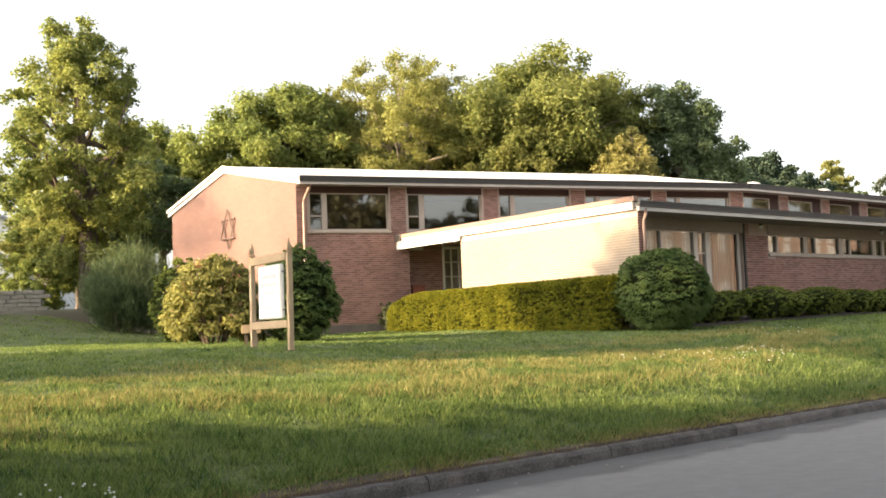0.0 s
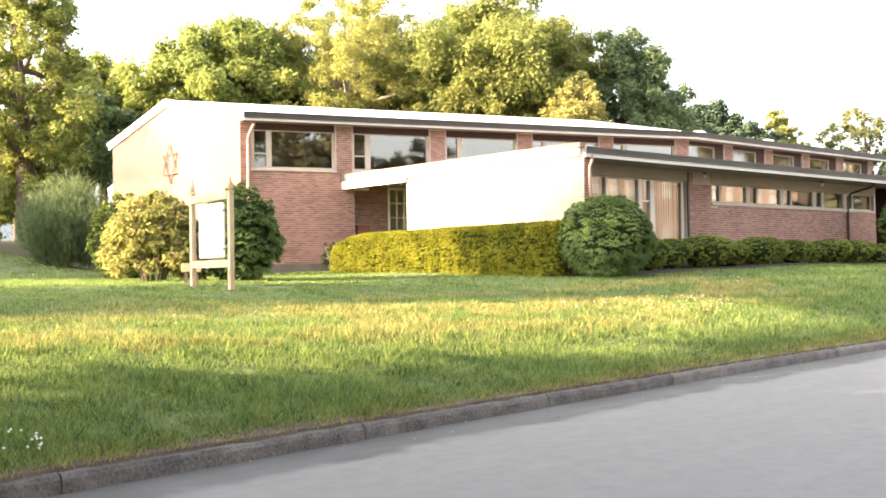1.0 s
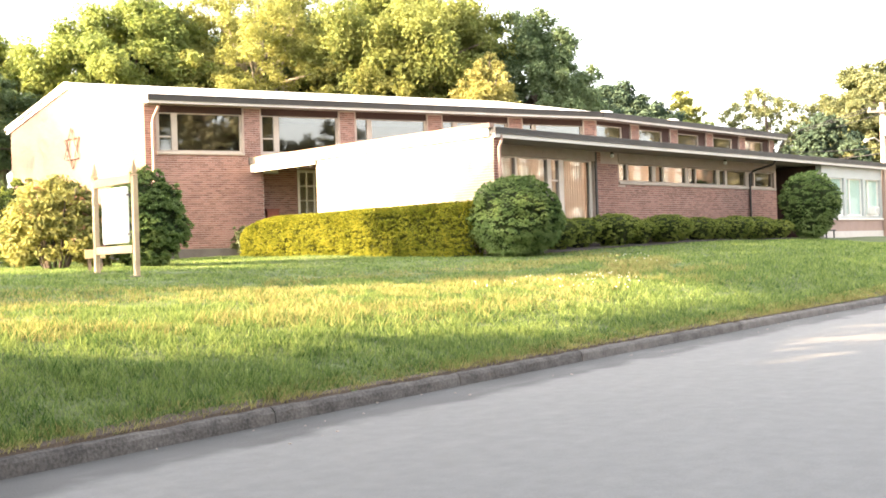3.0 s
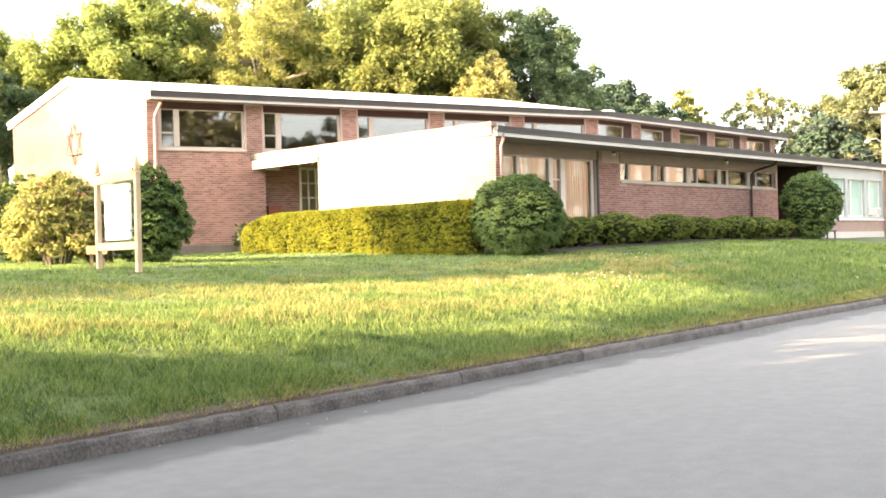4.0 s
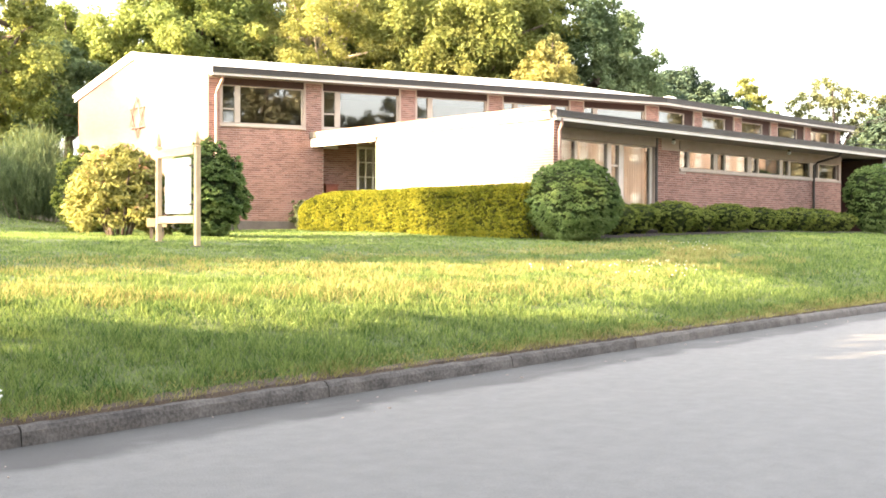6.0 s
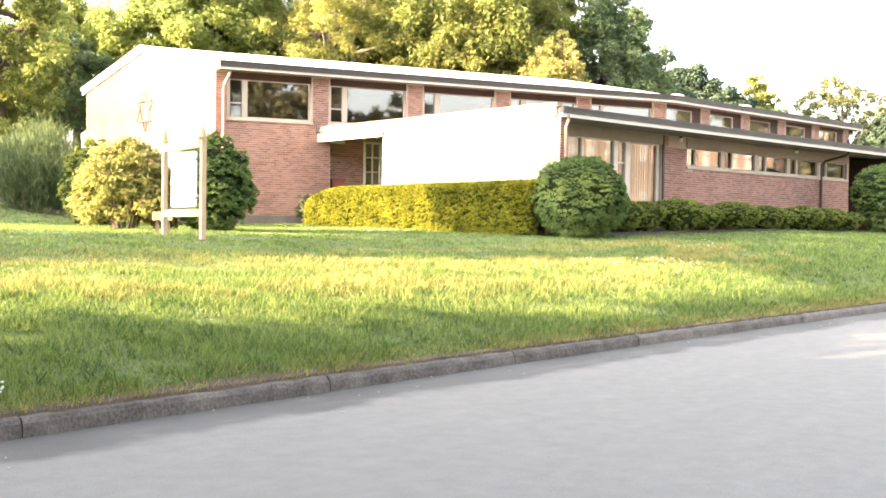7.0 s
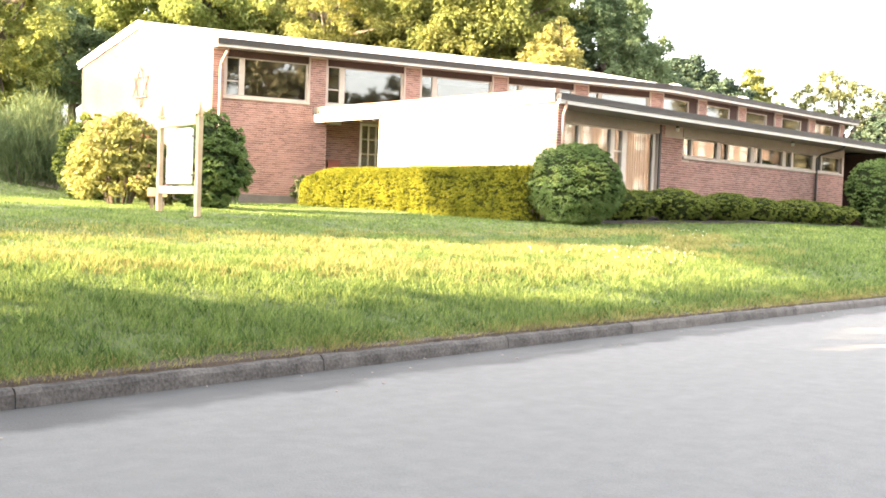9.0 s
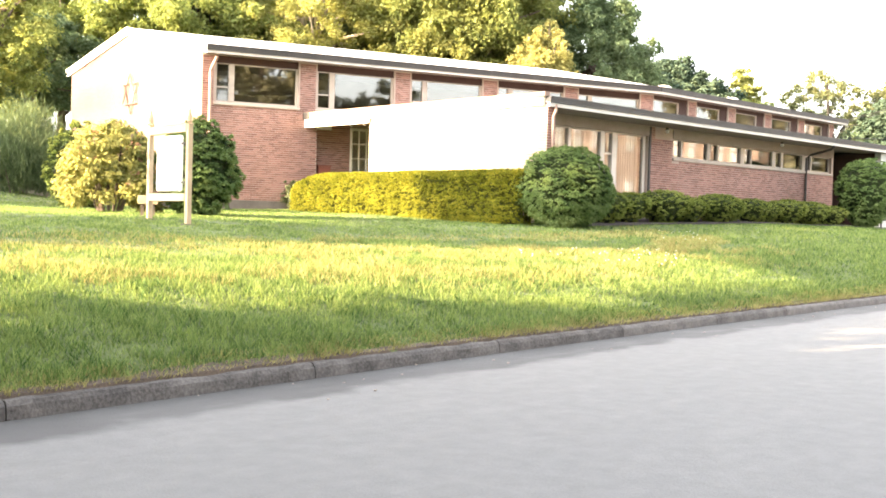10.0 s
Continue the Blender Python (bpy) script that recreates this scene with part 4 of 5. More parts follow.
plain_tree(24.0, 68.0, 14.5, 5.0, LEAF_MID, "green tree beyond the hall", 11, count=60, group=WOOD)
FAR = "far trees"
plain_tree(79.0, 58.5, 17.0, 6.8, LEAF_SPRUCE, "far dark green tree", 12, count=80, size=0.5, density=180, group=FAR)
plain_tree(83.4, 57.4, 17.2, 5.6, LEAF_SPRUCE, "far dark green tree", 13, count=80, size=0.5, density=180, group=FAR)
plain_tree(89.6, 54.6, 17.0, 2.5, LEAF_GOLD, "far green tree touched by the sun", 14, count=70, size=0.45, density=220, group=FAR)
plain_tree(70.7, 36.5, 13.6, 2.9, LEAF_HAZE, "thin yellow-green tree beyond the annex", 16, count=60, density=210, size=0.3, group=FAR, narrow=0.3)
plain_tree(75.7, 31.2, 14.4, 4.6, LEAF_HAZE, "yellow-green tree beyond the annex", 17, count=90, density=330, size=0.36, group=FAR, narrow=0.4)
plain_tree(62.0, 28.4, 9.4, 2.6, LEAF_SPRUCE, "dark green tree beyond the annex", 18, count=65, size=0.36, group=FAR)
plain_tree(80.0, 29.5, 14.3, 5.4, LEAF_HAZE, "green tree beyond the annex", 19, count=90, size=0.4, group=FAR)
plain_tree(66.4, 39.8, 11.0, 2.6, LEAF_MID, "green tree beyond the annex", 20, count=60, size=0.36, group=FAR)
plain_tree(84.0, 36.0, 13.0, 6.0, LEAF_DEEP, "dark green tree beyond the annex", 21, count=70, size=0.4, group=FAR)
# the tall ash by the gable
plain_tree(18.2, 50.6, 18.2, 4.0, LEAF_ASH, "tall loose-crowned ash on the grassy bank", 22, crown_low=4.3, count=150, density=370, size=0.24, lean=(-0.5, 0.5), narrow=0.75, clump=(0.06, 0.15), boughs=30)
plain_tree(20.4, 64.8, 8.4, 2.7, LEAF_MID, "bushy green tree behind the ash", 26, crown_low=3.7, count=40, group=WOOD)
plain_tree(22.6, 56.5, 13.0, 3.8, LEAF_DEEP, "dark green tree beside the ash", 23, count=70, group=WOOD)
plain_tree(21.8, 66.0, 10.5, 3.2, LEAF_GOLD, "yellow-green tree beyond the bank", 24, count=45, group=WOOD)

# unseen street trees added west of the lawn to shade street and lawn
rng_s = np.random.default_rng(5)
west = []
for y0, z0 in ((19.25, 4.7), (19.95, 5.3), (20.8, 5.9), (22.15, 7.15), (23.45, 8.6), (24.55, 10.0)):
    west += [(-8 + rng_s.uniform(-0.5, 0.5), y0, z0, 1.3), (-8 + rng_s.uniform(-0.5, 0.5), y0 + 1.1, z0 - 1.4, 1.3)]
for y0, z0 in ((28.2, 6.8), (25.9, 7.3), (28.2, 8.0), (30.2, 8.0), (31.6, 8.6), (33.0, 9.3), (31.8, 9.8)):
    west.append((-8 + rng_s.uniform(-0.6, 0.6), y0 - 2.1, 1.6 * z0 - 2.5, 1.4))
for y0, z0 in ((25.0, 11.6), (26.4, 11.3), (28.6, 10.9), (25.2, 12.6), (22.6, 11.9), (23.8, 13.0), (24.4, 11.6), (25.4, 13.6), (26.6, 15.3), (28.2, 16.0), (29.4, 16.6), (30.5, 17.6), (34.3, 18.3), (34.0, 19.8), (35.5, 19.0), (33.6, 18.8), (35.0, 20.0), (34.8, 18.0)):
    west.append((-8 + rng_s.uniform(-0.6, 0.6), y0, z0, 1.5))
west += [(-8.0, 28.1, 13.4, 1.0), (-7.8, 27.5, 14.4, 1.0)]
west += [(-8.0, 27.6, 14.5, 0.9), (-8.2, 28.7, 14.9, 0.85), (-7.8, 29.6, 15.6, 0.9)]
tree(-8.0, 25.0, ground_z(-8, 25), west, (-8, 25.5, 10.0), 0.28, LEAF_MID, 0.55, 125, "unseen spreading tree added to shade the lawn", 31, group="street trees", gap=(16.4, 8.6, 3.3, 0.65, 0.04))
low = [(-8 + rng_s.uniform(-1, 1), 36 + 18 * k, 4.2 + 6.3 * k * rng_s.uniform(0.2, 1.0) + 2.5 * rng_s.uniform(0, 1), 1.5) for k in rng_s.uniform(0, 1, 46)]
low += [(-8 + rng_s.uniform(-0.6, 0.6), y0 + rng_s.uniform(-0.3, 0.3), z0 + rng_s.uniform(-0.2, 0.2), 1.3) for y0 in np.arange(36.6, 49, 1.4) for z0 in (7.2, 8.6, 9.8)]
low += [(-8 + rng_s.uniform(-0.5, 0.5), y0 + rng_s.uniform(-0.3, 0.3), z0, 1.25) for y0 in np.arange(37.4, 52, 1.3) for z0 in (8.0, 9.2, 10.2)]
tree(-8.0, 44.0, ground_z(-8, 44), low, (-8, 44.5, 9.0), 0.25, LEAF_MID, 0.5, 190, "unseen low tree added to shade the bank", 34, group="street trees")
tall = [(-8 + rng_s.uniform(-1, 1), y0 + rng_s.uniform(-0.4, 0.4), z0 + rng_s.uniform(-0.4, 0.4), 1.5) for y0 in np.arange(53, 72, 1.6) for z0 in np.arange(3.5, 8 + 0.9 * min(y0 - 46, 10.5) * 0.66, 1.5)]
tree(-8.0, 62.0, ground_z(-8, 62), tall, (-8, 62, 14.0), 0.32, LEAF_MID, 0.75, 90, "unseen tall tree added to shade the foot of the ash", 35, group="street trees")
# Unseen tree added to keep the sun off the white house.
house_shade = [(-8 + rng_s.uniform(-1, 1), y0 + rng_s.uniform(-0.5, 0.5), z0 + rng_s.uniform(-0.4, 0.4), 1.9) for y0 in np.arange(86, 108, 2.0) for z0 in np.arange(9, 24, 2.0)]
tree(-8.0, 97.0, ground_z(-8, 97), house_shade, (-8, 97, 20.0), 0.4, LEAF_MID, 1.1, 28, "unseen tall tree added to shade the white house", 37, group="street trees")
# Sparse unseen crown added to dim the gable's far side.
thin = [(-8 + rng_s.uniform(-0.6, 0.6), y0, z0, 1.3) for y0 in np.arange(43.5, 52.5, 1.5) for z0 in np.arange(11.8, 17.5, 1.5) if rng_s.uniform() < (y0 - 42) / 7.5]
tree(-8.2, 49.5, ground_z(-8, 49.5), thin, (-8, 49.0, 15.0), 0.16, LEAF_MID, 0.13, 260, "unseen thin-leaved tree added to dim part of the gable", 36, group="street trees", boughs=8)
shade = []
rim = [(13.2, 4.2), (14.95, 5.9), (16.1, 6.95), (17.8, 8.15), (19.05, 9.0), (20.9, 10.35), (22.4, 11.45), (24.2, 12.8)]
for (y0, z0), (y1, z1) in zip(rim[:-1], rim[1:]):
    for k in range(5):
        f = k / 5
        for back in (1.2, 3.0):
            shade.append((-8 + rng_s.uniform(-0.8, 0.8), y0 + (y1 - y0) * f - 0.77 * back + rng_s.uniform(-0.3, 0.3), z0 + (z1 - z0) * f + 0.64 * back, 1.35))
for y0, z0 in ((8.4, 2.5), (10.0, 2.8), (11.5, 3.3), (9.2, 1.5), (10.9, 1.7), (7.0, 1.8), (12.0, 2.4), (9.9, 3.7), (10.9, 4.1), (11.6, 4.6), (10.4, 4.8)):
    shade.append((-8 + rng_s.uniform(-0.5, 0.5), y0, z0, 1.3))
for y0 in np.arange(-8, 20, 1.45):
    for z0 in np.arange(0.9, 17, 1.25):
        if y0 < float(np.interp(z0, [2.3, 4.5, 6.0, 7.3, 10.6, 16.7], [13.3, 14.1, 15.5, 16.7, 20.4, 26])) - 3.6:
            shade.append((-8 + rng_s.uniform(-1.2, 1.2), y0 + rng_s.uniform(-0.3, 0.3), z0 + rng_s.uniform(-0.2, 0.2), 1.45))
tree(-8.0, 9.6, 0.5, [c for c in shade if c[1] > 3.5], (-8, 10, 14.0), 0.35, LEAF_MID, 0.9, 78, "unseen large tree added to shade the road", 32, group="street trees", gap=(16.4, 8.6, 3.3, 0.65, 0.04))
tree(-8.0, -7.0, 0.1, [c for c in shade if c[1] <= 3.5], (-8, -5.0, 12.0), 0.35, LEAF_MID, 0.9, 52, "unseen large tree added to shade the road", 33, group="street trees")


# ---- clipped shrubs ----
def sprays(anchors, outs, rng, wide, thick, deep, per):
    """Leaf places in flat sprays that hang outwards from the given anchors, one over the other like shingles."""
    k = len(anchors)
    side = np.stack([-outs[:, 1], outs[:, 0], 0 * outs[:, 0]], 1)
    side /= np.maximum(np.linalg.norm(side, axis=1), 1e-3)[:, None]
    steep = rng.uniform(0.35, 0.85, (k, 1))
    down = outs * np.sqrt(1 - steep ** 2)
    down[:, 2:3] -= steep
    face = np.cross(side, down)
    face *= np.sign((face * outs).sum(1) + 1e-6)[:, None]
    scale = rng.uniform(0.6, 1.3, (k, 1))
    a = rng.uniform(-1, 1, (k, per)) * wide * scale
    b = rng.uniform(-1.0, 0.35, (k, per)) * deep * scale * (1 - 0.5 * np.abs(a / (wide * scale)))
    c = rng.normal(size=(k, per)) * thick
    pts = anchors[:, None] + a[..., None] * side[:, None] + b[..., None] * down[:, None] + c[..., None] * face[:, None]
    pts[..., 2] -= 0.5 * np.abs(a)
    return pts.reshape(-1, 3), np.repeat(face, per, axis=0), (b > -0.55 * deep).reshape(-1)


def two_tone(c, o, at_tip, size, rng, tip_leaf, inner_leaf, owner, slim=0.45):
    """Pale spray tips over dark inner leaves: lit tips and gap shade put into colour."""
    part("lit_tips", leaves_mesh("lit_tips", c[at_tip], size, rng, up=0.15, outward=1.3 * o[at_tip], slim=slim, tri=True), tip_leaf, owner)
    old = ~at_tip
    part("shaded_inner_leaves", leaves_mesh("shaded_inner_leaves", c[old], 1.15 * size, rng, up=0.15, outward=0.8 * o[old], slim=slim, tri=True), inner_leaf, owner, "dark inner leaves for the shade between sprays")


def round_shrub(cx, cy, z0, rx, ry, h, leaf, size, count, label, name="shrub", power=2.15, seed=1, group="", lumps=0.06, category="shrub", squat=0.42, foot=0.12, spray=(0.095, 0.009, 0.095, 44)):
    """A clipped, slightly lumpy mound: a dark core for the inner shade, under sprays of small leaves."""
    rng = np.random.default_rng(seed)
    top = z0 + h
    z0 = ground_z(cx, cy - 0.35 * ry) - 0.03
    h = top - z0
    t = thing(name, label, category, group, at=(cx, cy, z0))
    cz = z0 + h * squat
    half = np.array([rx, ry, h * 0.5])

    def shell(k, near, far):
        v = rng.normal(size=(k, 3))
        v /= np.linalg.norm(v, axis=1)[:, None]
        r = 1.0 / (np.abs(v) ** power).sum(1) ** (1 / power)
        bump = np.array([noise.noise((p[0] * 2.3 + seed, p[1] * 2.3, p[2] * 2.3)) for p in v * 1.6])
        rad = r * (1 + lumps * bump * 2) * rng.uniform(near, far, size=k)
        up = np.where(v[:, 2] > 0, h - h * squat, h * squat)
        slim = np.where(v[:, 2] < 0, 1 - foot * np.abs(v[:, 2]), 1.0)
        c = np.stack([cx + v[:, 0] * rad * rx * slim, cy + v[:, 1] * rad * ry * slim, cz + v[:, 2] * rad * up], 1)
        o = v / half
        return c, o / np.linalg.norm(o, axis=1)[:, None]

    c, o = shell(int(count / spray[3]), 0.94, 1.0)
    c, o, at_tip = sprays(c, o, rng, *spray)
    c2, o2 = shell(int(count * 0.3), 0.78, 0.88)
    c, o, at_tip = np.concatenate([c, c2]), np.concatenate([o, o2]), np.concatenate([at_tip, np.zeros(len(c2), bool)])
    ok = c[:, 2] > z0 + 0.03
    two_tone(c[ok], o[ok], at_tip[ok], size, rng, *leaf, t)
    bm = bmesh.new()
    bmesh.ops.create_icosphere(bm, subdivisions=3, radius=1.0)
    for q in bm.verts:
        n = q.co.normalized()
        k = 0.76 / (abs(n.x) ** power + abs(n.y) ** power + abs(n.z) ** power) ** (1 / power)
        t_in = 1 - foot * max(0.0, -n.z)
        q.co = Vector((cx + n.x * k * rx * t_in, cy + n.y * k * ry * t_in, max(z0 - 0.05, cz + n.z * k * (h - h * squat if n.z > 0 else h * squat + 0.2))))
    part("core", bm, SHRUB_CORE, t)
    return t


def hedge_run(x0, x1, y0, y1, z0, z1, leaf, size, count, label, seed):
    """A long clipped hedge with rounded shoulders and ends."""
    rng = np.random.default_rng(seed)
    t = thing("hedge", label, "hedge", at=((x0 + x1) / 2, (y0 + y1) / 2, z0))
    cx, hx, cz, hz, end = (x0 + x1) / 2, (x1 - x0) / 2, (z0 + z1) / 2, (z1 - z0) / 2, 1.0

    def shell(k, inner, outer):
        ang = rng.uniform(-1, 3, k)
        side = ang < 1
        flip = np.where(rng.uniform(size=k) < 0.7, -1.0, 1.0)
        px, pz = np.where(side, flip, rng.uniform(-1, 1, k)), np.where(side, rng.uniform(-1, 1, k), 1.0)
        over = np.maximum((np.abs(px) ** 5 + np.abs(pz) ** 5) ** 0.2, 1e-6)
        px, pz = px / over, pz / over
        y = rng.uniform(y0, y1, k)
        near = np.minimum(np.minimum(y - y0, y1 - y) / end, 1.0)
        shrink = np.sqrt(np.clip(1 - (1 - near) ** 2, 0.02, 1)) ** 0.7
        f = rng.uniform(inner, outer, k)
        wob = np.array([noise.noise((0.0, q * 1.1, a)) for q, a in zip(y, ang)]) * 0.05
        c = np.stack([cx + px * hx * shrink * (f + wob), y, cz + pz * hz * np.where(pz > 0, 1 - 0.75 * np.clip(1 - (y1 - y) / 2.2, 0, 1) ** 2.2, 1) * (f + wob)], 1)
        o = np.stack([px ** 3, np.sign(y - (y0 + y1) / 2) * (1 - near), pz ** 3], 1) + 1e-4
        return c, o / np.linalg.norm(o, axis=1)[:, None]

    c, o = shell(count // 15, 0.955, 1.01)
    c, o, at_tip = sprays(c, o, rng, 0.055, 0.014, 0.075, 15)
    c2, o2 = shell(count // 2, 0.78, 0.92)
    c, o, at_tip = np.concatenate([c, c2]), np.concatenate([o, o2]), np.concatenate([at_tip, np.zeros(len(c2), bool)])
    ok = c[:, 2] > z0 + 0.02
    two_tone(c[ok], o[ok], at_tip[ok], size, rng, *leaf, t, 0.55)
    part("core", one_box(x0 + 0.24, x1 - 0.24, y0 + 0.4, y1 - 1.6, z0 - 0.05, z1 - 0.27, None, 0.12), SHRUB_CORE, t)


hedge_run(20.1, 21.35, 18.9, 29.1, 1.42, 2.95, LEAF_PRIVET, 0.052, 165000, "long clipped golden-green hedge along the end wall", 41)
round_shrub(21.55, 18.25, 1.50, 1.27, 1.27, 2.12, LEAF_YEW, 0.055, 84000, "large round clipped yew at the wing corner", lumps=0.035, seed=42, group="clipped yews")
round_shrub(38.6, 18.2, 1.60, 1.14, 1.14, 2.66, LEAF_YEW, 0.065, 50000, "large round clipped yew by the annex", seed=43, group="clipped yews", squat=0.52, foot=0.38)
rs = random.Random(8)
MOUNDS = ((23.3, 24.35, 2.5), (24.4, 25.55, 2.52), (25.6, 27.35, 2.64), (27.45, 28.4, 2.45), (28.45, 30.25, 2.62), (30.2, 30.95, 2.48),
          (30.9, 31.85, 2.54), (31.95, 32.85, 2.46), (32.95, 34.3, 2.58), (34.4, 36.15, 2.56), (36.25, 37.35, 2.46))
for i, (a, b, top) in enumerate(MOUNDS):
    wide = (b - a) / 2 + 0.05
    round_shrub((a + b) / 2, 18.75 + (0.3 if i == 5 else rs.uniform(-0.1, 0.1)), 1.5, wide, 0.5 + 0.35 * wide, top - 1.5, LEAF_BOX, 0.06, int(14500 * wide), "clipped box mound in the row under the windows",
                seed=50 + i, group="row of box mounds", power=2.3, lumps=0.03, squat=0.60, foot=0.45, spray=(0.05, 0.01, 0.06, 24))
round_shrub(13.64, 23.37, 1.5, 0.99, 0.99, 2.34, LEAF_YEW, 0.09, 30000, "round dark evergreen shrub by the brick corner", seed=44, lumps=0.09, spray=(0.15, 0.015, 0.15, 70))
round_shrub(13.37, 29.3, 1.60, 1.02, 1.02, 2.4, LEAF_BOX, 0.10, 16000, "round green shrub behind the rhododendron", seed=45, lumps=0.1)
sx, sy = on_a(3.2, 0.42)
round_shrub(sx, sy, 1.7, 0.45, 0.4, 1.15, (LEAF_SHADE, LEAF_SHADE), 0.09, 2600, "small dark shrub against the brick front", seed=46, lumps=0.2)


# Dark strip under the mounds: the shade between them, put into the ground.
MOUND_SHADE = material("dark mound shade", (0.012, 0.009, 0.007), (0.05, 0.036, 0.026), 0.95, 3, 40, 0.9)
bm = bmesh.new()
prev = None
for k in range(70):
    x = 21.9 + 16.3 * k / 69
    front = 17.98 + 0.12 * noise.noise((x * 1.3, 6.0, 0))
    row = [bm.verts.new((x, y, ground_z(x, y) + 0.02 + (0.025 if 0 < i else 0.0))) for i, y in enumerate((front, front + 0.15, 18.8, 19.6, 20.45))]
    if prev:
        for a in range(4):
            bm.faces.new((prev[a], row[a], row[a + 1], prev[a + 1]))
    prev = row
tagged(part("mound_shade_strip", bm, MOUND_SHADE), "dark strip painting the shade under the row of mounds", "planting bed", kind="structure")


def rhododendron(cx, cy, z0, r, h, seed):
    rng = np.random.default_rng(seed)
    t = thing("rhododendron", "broad rhododendron with fading pinkish blooms", "shrub", at=(cx, cy, z0))
    cl = []
    for i in range(120):
        v = rng.normal(size=3)
        v /= np.linalg.norm(v)
        v[2] = abs(v[2]) * 1.15 - 0.45
        d = rng.uniform(0.75, 1.02)
        cl.append((cx + v[0] * r * d * 1.12, cy + v[1] * r * d * 1.12, z0 + 0.34 * h + v[2] * d * h * 0.64, rng.uniform(0.2, 0.34)))
    c, o = clump_leaves(cl, 1700, 0.16, rng, 0.7)
    part("foliage", leaves_mesh("foliage", c, 0.16, rng, outward=o, slim=0.4), LEAF_RHODO, t)
    fl = [cl[i] for i in rng.choice(len(cl), 55, replace=False)]
    c, o = clump_leaves([(x, y, z + 0.12, 0.13) for x, y, z, q in fl], 1300, 0.1, rng)
    part("blossom", leaves_mesh("blossom", c, 0.10, rng, outward=o, slim=0.8), BLOSSOM, t, "fading pinkish-brown blooms")
    for i in range(11):
        bm = bmesh.new()
        a = rng.uniform(0, math.tau)
        e = (cx + math.cos(a) * r * 0.75, cy + math.sin(a) * r * 0.75, z0 + h * rng.uniform(0.35, 0.7))
        tube(bm, [(cx + math.cos(a) * 0.2, cy + math.sin(a) * 0.2, z0 - 0.1), (cx + math.cos(a) * r * 0.4, cy + math.sin(a) * r * 0.4, z0 + 0.4), e], [0.05, 0.04, 0.015], 6)
        part("stem", bm, BARK, t)


rhododendron(11.93, 24.59, 1.5, 0.98, 2.76, 47)


def feather_shrub(cx, cy, z0, r, h, seed, label):
    rng = np.random.default_rng(seed)
    t = thing("feathery_shrub", label, "shrub", at=(cx, cy, z0))
    n, seg = 2000, 6
    a, q = rng.uniform(0, math.tau, n), np.sqrt(rng.uniform(0, 1, n))
    base = np.stack([cx + np.cos(a) * q * r * 0.35, cy + np.sin(a) * q * r * 0.35, np.full(n, z0)], 1)
    tip = np.stack([cx + np.cos(a) * q * r * 1.05, cy + np.sin(a) * q * r * 1.05, z0 + h * (1.02 - 0.42 * q ** 2) * rng.uniform(0.7, 1.05, n)], 1)
    pts = []
    for k in range(seg * 3):
        f = rng.uniform(0.25, 1.0, (n, 1))
        p = base * (1 - f) + tip * f
        p[:, 2:3] = base[:, 2:3] * (1 - f ** 0.75) + tip[:, 2:3] * f ** 0.75
        pts.append(p + rng.normal(scale=0.11, size=(n, 3)))
    c = np.concatenate(pts)
    k = len(c)
    d = np.concatenate([(tip - base)] * (seg * 3))
    d /= np.linalg.norm(d, axis=1)[:, None]
    d += rng.normal(scale=0.42, size=(k, 3))
    s = rng.uniform(0.14, 0.32, (k, 1))
    side = np.cross(d, rng.normal(size=(k, 3)))
    side /= np.linalg.norm(side, axis=1)[:, None]
    quad = np.stack([c - d * s * 0.5, c + side * 0.012, c + d * s * 0.5, c - side * 0.012], 1)
    part("foliage", raw_mesh("foliage", quad.reshape(-1, 3), k, 4), LEAF_FEATHER, t)
    for i in range(14):
        j = rng.integers(n)
        bm = bmesh.new()
        tube(bm, [tuple(base[j] - np.array([0, 0, 0.2])), tuple(base[j] * 0.4 + tip[j] * 0.6)], [0.025, 0.01], 5)
        part("stem", bm, BARK, t)


feather_shrub(13.9, 34.7, 1.55, 1.65, 3.45, 48, "tall feathery grey-green shrub beside the gable")


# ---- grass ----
# Straw colour of the kerb's dry grass, and of the lawn's painted sunlit band.
STRAW = leaf_material("dry and sunlit grass", (0.19, 0.165, 0.06), (0.40, 0.365, 0.15), 0.35, 2.0)


def kerb_y_all(x):
    return 7.45 + 0.155 * x - 0.0012 * x * x


def blades(x, y, dist, rng, height, mat, name, label, category):
    """Leaning blades in tufts, broader with distance."""
    k = len(x)
    z = np.array([ground_z(a, b) for a, b in zip(x, y)]) - 0.012
    tall = np.array([0.6 * noise.noise((a * 0.55, b * 0.9, 3.0)) + 0.75 * noise.noise((a * 2.6, b * 2.6, 5.0)) for a, b in zip(x, y)])
    back = y - kerb_y_all(x)
    mown = np.interp(back, [0, 2.5, 5.0, 8.0], [1.0, 0.95, 0.6, 0.42])
    h = height * mown * np.clip(1 + 0.9 * tall, 0.3, 2.2) * (0.4 + 0.9 * rng.uniform(0, 1, k) ** 1.6)
    w = 0.0046 + 0.00032 * dist
    t, la = rng.uniform(0, math.tau, k), rng.uniform(0, math.tau, k)
    lean = h * rng.uniform(0.1, 1.1, k)
    p = np.stack([x, y, z], 1)
    side = np.stack([np.cos(t) * w, np.sin(t) * w, 0 * w], 1)
    tip = p + np.stack([np.cos(la) * lean, np.sin(la) * lean, h], 1)
    tri = np.stack([p - side, p + side, tip], 1)
    return tagged(part(name, raw_mesh(name, tri.reshape(-1, 3), k, 3), mat), label, category, kind="stuff")


